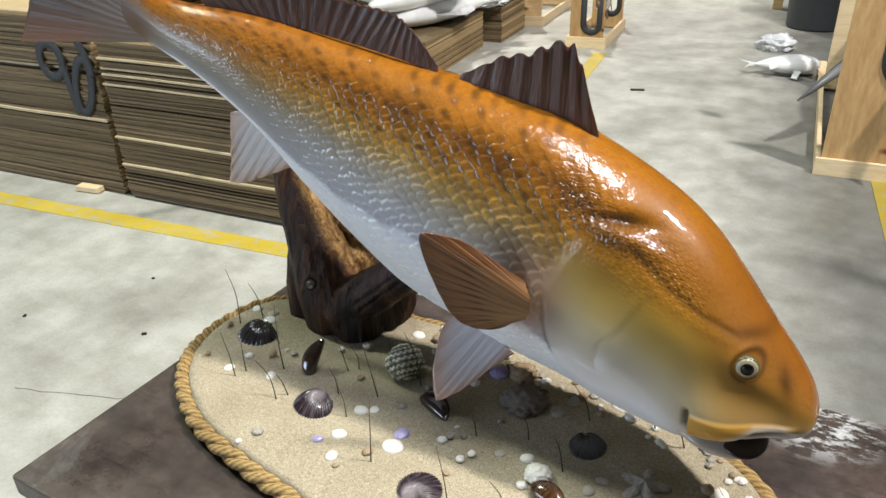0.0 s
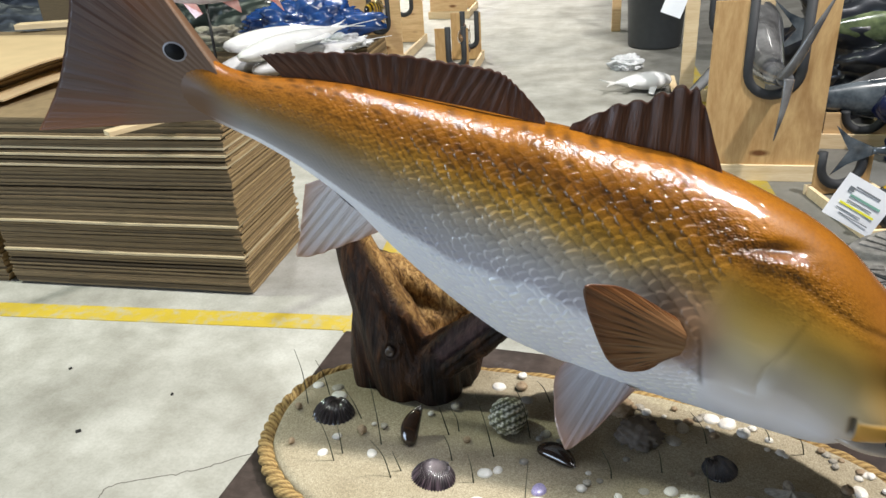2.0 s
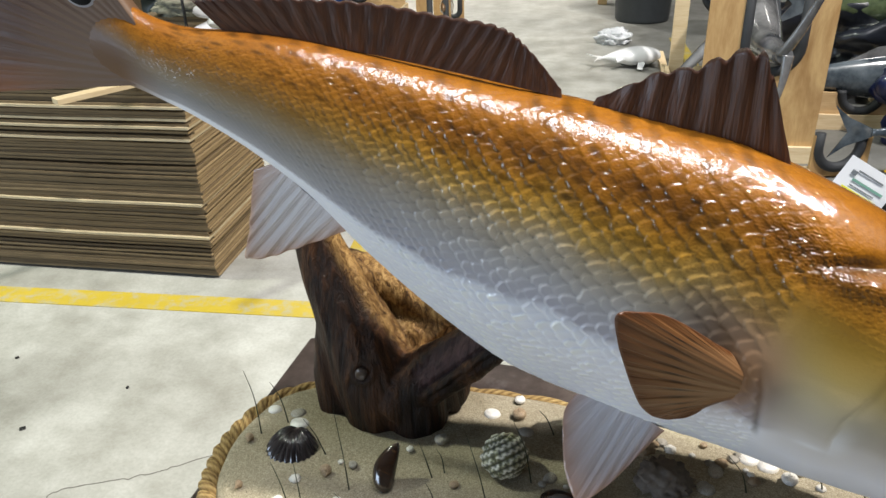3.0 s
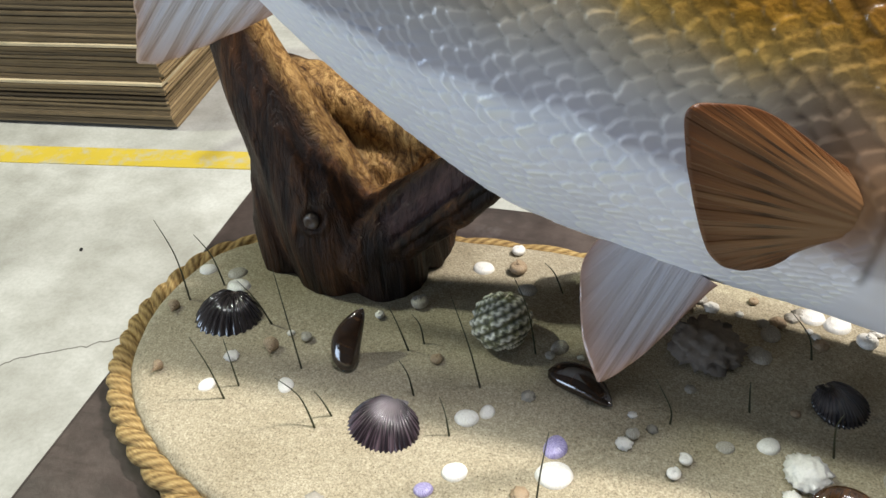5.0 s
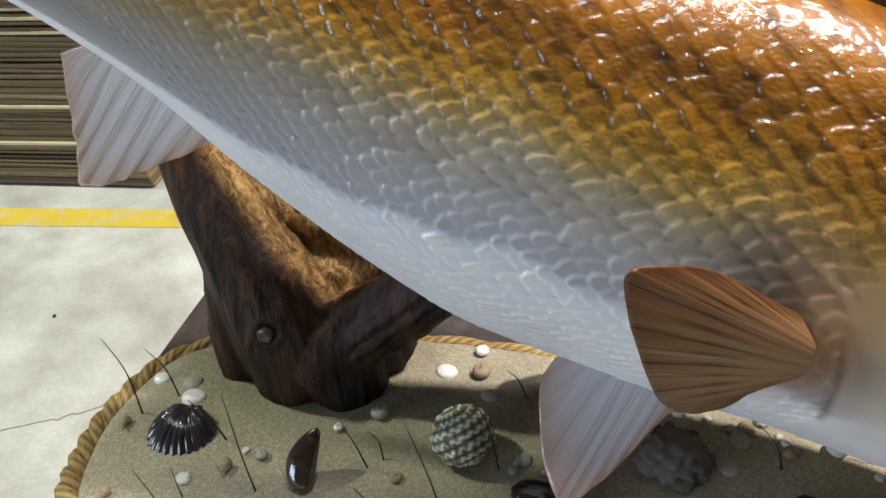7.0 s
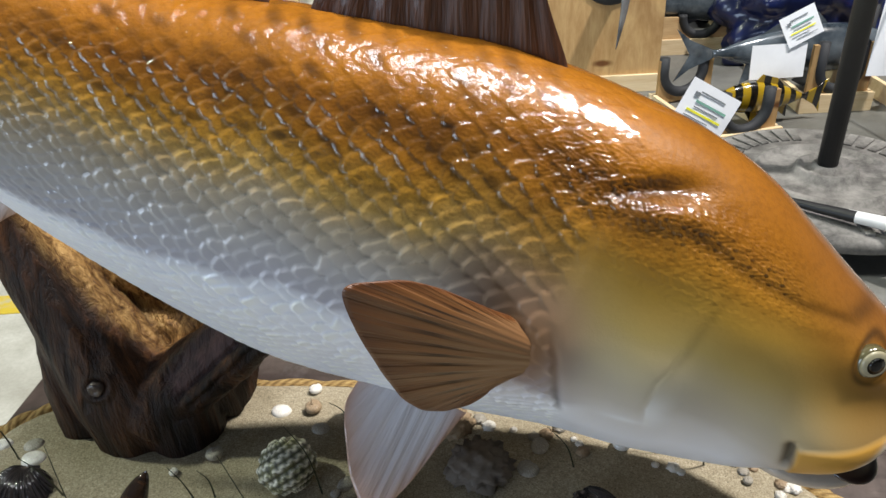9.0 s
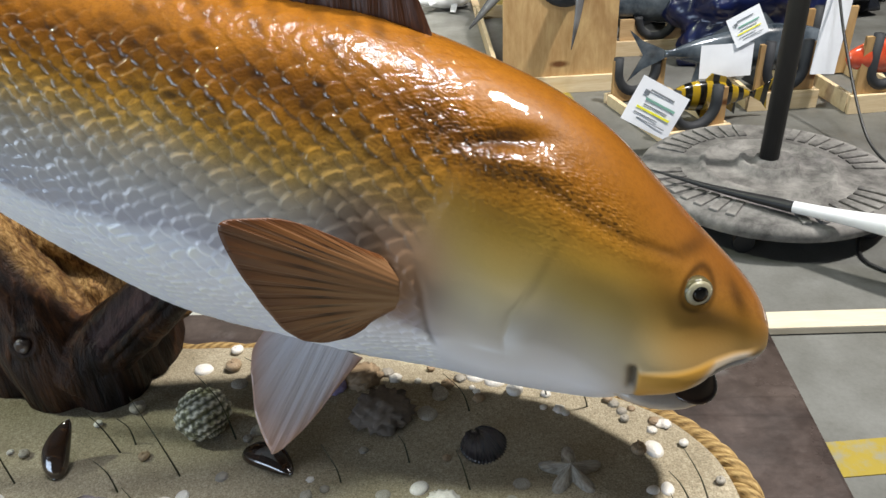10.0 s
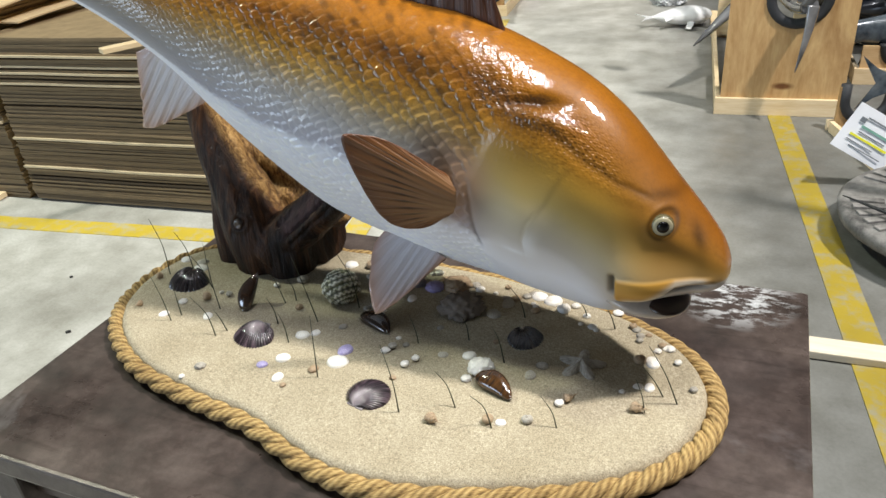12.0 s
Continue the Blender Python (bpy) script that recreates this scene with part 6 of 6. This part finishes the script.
# model in the large cradle: a grey forked tail hangs out over the front
def build_big_model():
    bm = bmesh.new()
    path = smooth_path([(0.53, 3.12, 0.55), (0.49, 3.4, 0.53), (0.45, 3.8, 0.58), (0.44, 4.2, 0.60), (0.43, 4.7, 0.56)], 8)
    rad = [v.x for v in smooth_path([(0.035, 0, 0), (0.07, 0, 0), (0.13, 0, 0), (0.165, 0, 0), (0.15, 0, 0)], 8)]
    tube(bm, path, rad, 24)
    for lobe, girth in (([(0.52, 3.14, 0.55), (0.565, 3.12, 0.64), (0.615, 3.11, 0.76), (0.690, 3.10, 0.935)], [0.040, 0.034, 0.026, 0.004]), ([(0.545, 3.13, 0.55), (0.540, 3.11, 0.46), (0.527, 3.10, 0.36), (0.508, 3.08, 0.262)], [0.036, 0.026, 0.016, 0.003]), ([(0.36, 3.80, 0.60), (0.24, 3.65, 0.48), (0.12, 3.56, 0.36), (0.02, 3.50, 0.26)], [0.075, 0.065, 0.045, 0.008])):
        tube(bm, smooth_path(lobe, 6), [v.x for v in smooth_path([(g, 0, 0) for g in girth], 6)], 12, squash=0.5)
    bmesh.ops.recalc_face_normals(bm, faces=bm.faces[:])
    ob = put_mesh("fish_model", bm, GREY_FISH)
    tagged(ob, "grey glossy fish model with forked tail in a cradle", "fish model", "fish models in the workshop")


build_big_model()
model_fish(pose(-2.60, 5.9, 0.45, 0, 12, 95), 0.9, 0.17, 0.12, [YELLOW_FISH, YELLOW_FISH], "yellow and black fish model in a pine cradle")
model_fish(pose(-1.70, 5.55, 0.30, 0, 8, 100), 0.8, 0.15, 0.10, [glossy("brown_fish_paint", (0.05, 0.025, 0.012), (0.20, 0.11, 0.05)), FIN_DARK], "dark brown fish model in a small cradle")

# cradles on the far side of the aisle
build_stand(pose(0.880, 2.56, 0, 0, 0, 19), 0.27, 0.21, 0.50, (0.125, 0.20, 0.05), "small plywood cradle with black foam posts and a tag", 0.05)
model_fish(pose(1.10, 2.80, 0.125, 6, 3, 12), 0.46, 0.14, 0.09, [YELLOW_FISH, YELLOW_FISH], "yellow and black banded fish model in a small cradle", 0.3, 0.2)
build_stand(pose(1.33, 2.92, 0, 0, 0, 6), 0.27, 0.30, 0.7, (0.13, 0.17, 0.10), "plywood cradle with a blue-grey fish model", 0.085)
model_fish(pose(1.35, 3.15, 0.22, 5, 0, 185), 0.95, 0.22, 0.14, [BLUE_FISH, BLUE_FISH], "blue-grey glossy fish model in a cradle", 0.3, 0.4)
build_stand(pose(0.85, 3.80, 0, 0, 0, 4), 0.42, 0.20, 0.8, (0.2, 0.2, 0.10), "low pine cradle under a long silver fish model", 0.085, pine=True)
model_fish(pose(1.25, 3.95, 0.26, 8, 0, 190), 1.5, 0.26, 0.16, [BLUE_FISH, GREY_FISH], "long blue and silver fish model in a low cradle", 0.25, 0.6)
model_fish(pose(1.55, 4.5, 0.55, 4, 0, 186), 1.7, 0.34, 0.2, [GREEN_FISH, BLUE_FISH], "dark green fish model with tall ribbed fin", 0.25, 0.6)
model_fish(pose(1.95, 2.95, 0.24, 0, 0, 10), 0.62, 0.16, 0.10, [ORANGE_FISH, GREY_FISH], "bright orange-red fish model on the floor side", 0.25, 0.3)
build_stand(pose(1.75, 2.86, 0, 0, 0, 8), 0.25, 0.34, 0.5, (0.12, 0.13, 0.12), "small plywood cradle beside the cable", 0.085)
crumple("plastic_sheet", pose(1.55, 3.75, 0.0, 0, 0, 5), (0.9, 0.6, 0.85), NAVY_TARP, "navy blue plastic sheet heaped behind the cradles", "plastic sheet", 21, 0.4)


def build_tag(at, w, h, label, bars=True):
    """A printed job card; its writing is shown by plain bars."""
    t = thing("paper_tag", at, label, "tag", "paper job cards")
    bm = bmesh.new()
    rows = []
    for i in range(9):
        rows.append([bm.verts.new((w * (j / 8 - 0.5), 0.002 * math.sin(i * 0.5 + j * 0.6) * (i / 8), h * (0.5 - i / 8))) for j in range(9)])
    grid_faces(bm, rows)
    back = [[bm.verts.new(v.co + Vector((0, 0.0006, 0))) for v in r] for r in rows]
    grid_faces(bm, [list(reversed(r)) for r in back])
    part("card", bm, PAPER, t, smooth=True)
    if bars:
        for cx, cz, bw, bh, m in ((0.0, 0.30, 0.5, 0.035, INK), (0.05, 0.10, 0.62, 0.05, GREEN_INK), (0.0, -0.02, 0.5, 0.025, INK), (0.0, -0.12, 0.7, 0.045, MARKER), (-0.1, -0.24, 0.5, 0.02, INK), (0.05, -0.33, 0.6, 0.02, INK), (-0.30, 0.22, 0.10, 0.10, INK)):
            part("printed_bar", boxed(cx * w, -0.0035, cz * h, bw * w, 0.001, bh * h), m, t)
    return t


build_tag(pose(0.785, 2.45, 0.205, -8, 31, 12), 0.235, 0.185, "white job card with a yellow marker line hanging from a cradle")
build_tag(pose(1.165, 2.88, 0.255, -6, 0, 8), 0.235, 0.145, "pale blue-white card pinned to a cradle", False)
build_tag(pose(1.24, 2.90, 0.398, -10, -26, 8), 0.15, 0.13, "crumpled white job card hung on a model")
build_tag(pose(1.60, 2.90, 0.37, -4, 4, 8), 0.115, 0.38, "tall white sheet hanging from a stand", False)
build_tag(pose(0.015, 3.62, 0.87, -6, 18, -10), 0.11, 0.22, "white sheet hung on the cradle's rear upright", False)
crumple("plastic_sheet", pose(1.75, 4.75, 0.0, 0, 0, 7), (2.2, 0.9, 1.05), plain("black_plastic_sheet", (0.010, 0.012, 0.018), 0.35, coat=0.3, vary=0.5, scale=6, bump=0.2), "black plastic sheeting over stored models", "plastic sheet", 27, 0.5)


def build_floor_blank():
    model_fish(pose(-0.20, 5.02, 0.075, 88, 0, 200), 0.50, 0.20, 0.13, WHITE_BLANK, "small white fish blank lying on the floor", 0.3, 0.6, 1.2, name="fish_blank")
    crumple("plastic_sheet", pose(-0.38, 5.75, 0.0), (0.26, 0.2, 0.14), FILM.m, "small crumple of clear and blue film on the floor", "plastic sheet", 31, 0.6)
    build_strip(pose(0.02, 5.1, 0.0, 0, 0, 95), (0.7, 0.05, 0.02), "pale wood strip lying on the floor")


build_floor_blank()


def build_cart(x, y, w, d, label):
    t = thing("dolly", pose(x, y, 0, 0, 0, 7), label, "dolly")
    part("deck", boxed(0, 0, 0.16, w, d, 0.04, 0.005), BLACK, t)
    for sx in (-1, 1):
        for sy in (-1, 1):
            bm = tube(bmesh.new(), [Vector((sx * w * 0.42, sy * d * 0.4 - 0.015, 0.065)), Vector((sx * w * 0.42, sy * d * 0.4 + 0.015, 0.065))], 0.063, 16)
            box(bm, sx * w * 0.42, sy * d * 0.4, 0.135, 0.04, 0.05, 0.025, 0.003)
            part("castor", bm, BLACK, t)
    return t


build_cart(-3.2, 10.9, 1.1, 0.7, "black wheeled dolly loaded with blue sheeting")
crumple("plastic_sheet", pose(-3.2, 10.9, 0.18), (1.0, 0.7, 0.5), plain("bright_blue_plastic_sheet", (0.03, 0.07, 0.50), 0.25, coat=0.4, vary=0.5, scale=8), "bright blue plastic sheet on a dolly", "plastic sheet", 41, 0.5)
build_cart(-0.9, 11.6, 1.6, 0.7, "grey wheeled cart at the end of the aisle")
crack = smooth_path([(-1.75, 0.33, 0.0008), (-1.40, 0.46, 0.0008), (-1.37, 0.54, 0.0008), (-1.27, 0.60, 0.0008), (-1.16, 0.66, 0.0008), (-1.10, 0.71, 0.0008), (-0.80, 0.93, 0.0008), (-0.55, 1.02, 0.0008)], 10)
for i, p in enumerate(crack):
    p.x += 0.006 * noise.noise(Vector((i * 0.7, 0, 0)))
    p.y += 0.012 * noise.noise(Vector((i * 0.5, 4, 0)))
bm = tube(bmesh.new(), crack, [0.0016 + 0.0010 * noise.noise(Vector((i * 0.9, 9, 0))) for i in range(len(crack))], 6)
for v in bm.verts:
    v.co.z = 0.0004 + max(0, v.co.z) * 0.2
ob = put_mesh("floor_crack", bm, plain("crack_dirt", (0.16, 0.15, 0.13), 0.9))
tagged(ob, "fine winding crack in the concrete floor", "floor crack", kind="structure")
rng = random.Random(3)
for x, y, s in ((-1.626, 0.72, 0.010), (-1.45, 0.95, 0.006), (-1.9, 1.0, 0.007), (-2.1, 0.6, 0.008), (-1.3, 0.35, 0.007), (1.15, 1.05, 0.006)):
    ob = put_mesh("floor_crumb", box(bmesh.new(), 0, 0, 0.003, s * 1.6, s, 0.006, 0.001), BLACK)
    ob.matrix_world = pose(x, y, 0, 0, 0, rng.uniform(0, 180))
    tagged(ob, "small dark crumb of debris on the floor", "debris", "crumbs on the floor")
post = put_mesh("timber_post", boxed(0, 0, 0.65, 0.09, 0.09, 1.3, 0.004), PINE)
post.matrix_world = pose(-0.62, 7.5, 0.0, 0, 0, 7)
tagged(post, "orange-brown timber post beside the rubbish bin", "post")
for x, y, h, lab in ((-3.9, 7.6, 0.8, "pine cradle at the back of the hall"), (-2.9, 8.3, 0.75, "pine cradle with dark foam further back")):
    build_stand(pose(x, y, 0, 0, 0, 7), 0.45, h, 0.8, (0.22, 0.18, h - 0.35), lab, pine=True)
chip = put_mesh("floor_scrap", boxed(0, 0, 0.004, 0.09, 0.03, 0.006, 0.001), BLACK)
chip.matrix_world = pose(-1.0, 4.24, 0, 0, 0, 20)
tagged(chip, "small dark scrap lying on the concrete floor", "scrap")


def build_bill_model():
    """A long dark bill and pale body resting across the round stand base."""
    bm = bmesh.new()
    path = smooth_path([(0.672, 1.985, 0.165), (0.86, 1.84, 0.160), (1.05, 1.70, 0.165), (1.20, 1.58, 0.18), (1.42, 1.42, 0.20), (1.8, 1.2, 0.22)], 8)
    rad = [v.x for v in smooth_path([(0.002, 0, 0), (0.010, 0, 0), (0.018, 0, 0), (0.024, 0, 0), (0.045, 0, 0), (0.06, 0, 0)], 8)]
    tube(bm, path, rad, 16)
    for f in bm.faces:
        f.material_index = 1 if f.calc_center_median().x < 1.06 else 0
    ob = put_mesh("fish_model", bm, [WHITE_BLANK, BLACK])
    tagged(ob, "silver billfish model with a long black bill", "fish model", "fish models in the workshop")


build_bill_model()


def build_cable():
    bm = bmesh.new()
    loop = [Vector((1.45 + 0.11 * math.cos(a) + 0.01 * k, 2.2 + 0.10 * math.sin(a), 0.008 + 0.004 * k)) for k in range(3) for a in [2 * math.pi * i / 24 for i in range(24)]]
    tube(bm, smooth_path([(1.58, 2.95, 0.62), (1.60, 2.75, 0.35), (1.62, 2.45, 0.08), (1.66, 2.25, 0.012)], 8) + loop + smooth_path([(1.60, 2.15, 0.01), (1.45, 1.95, 0.008), (1.3, 1.60, 0.008), (1.7, 1.4, 0.008)], 8), 0.006, 6)
    ob = put_mesh("power_cable", bm, BLACK, smooth=True)
    tagged(ob, "loose black power cable coiled on the floor", "cable")


build_cable()
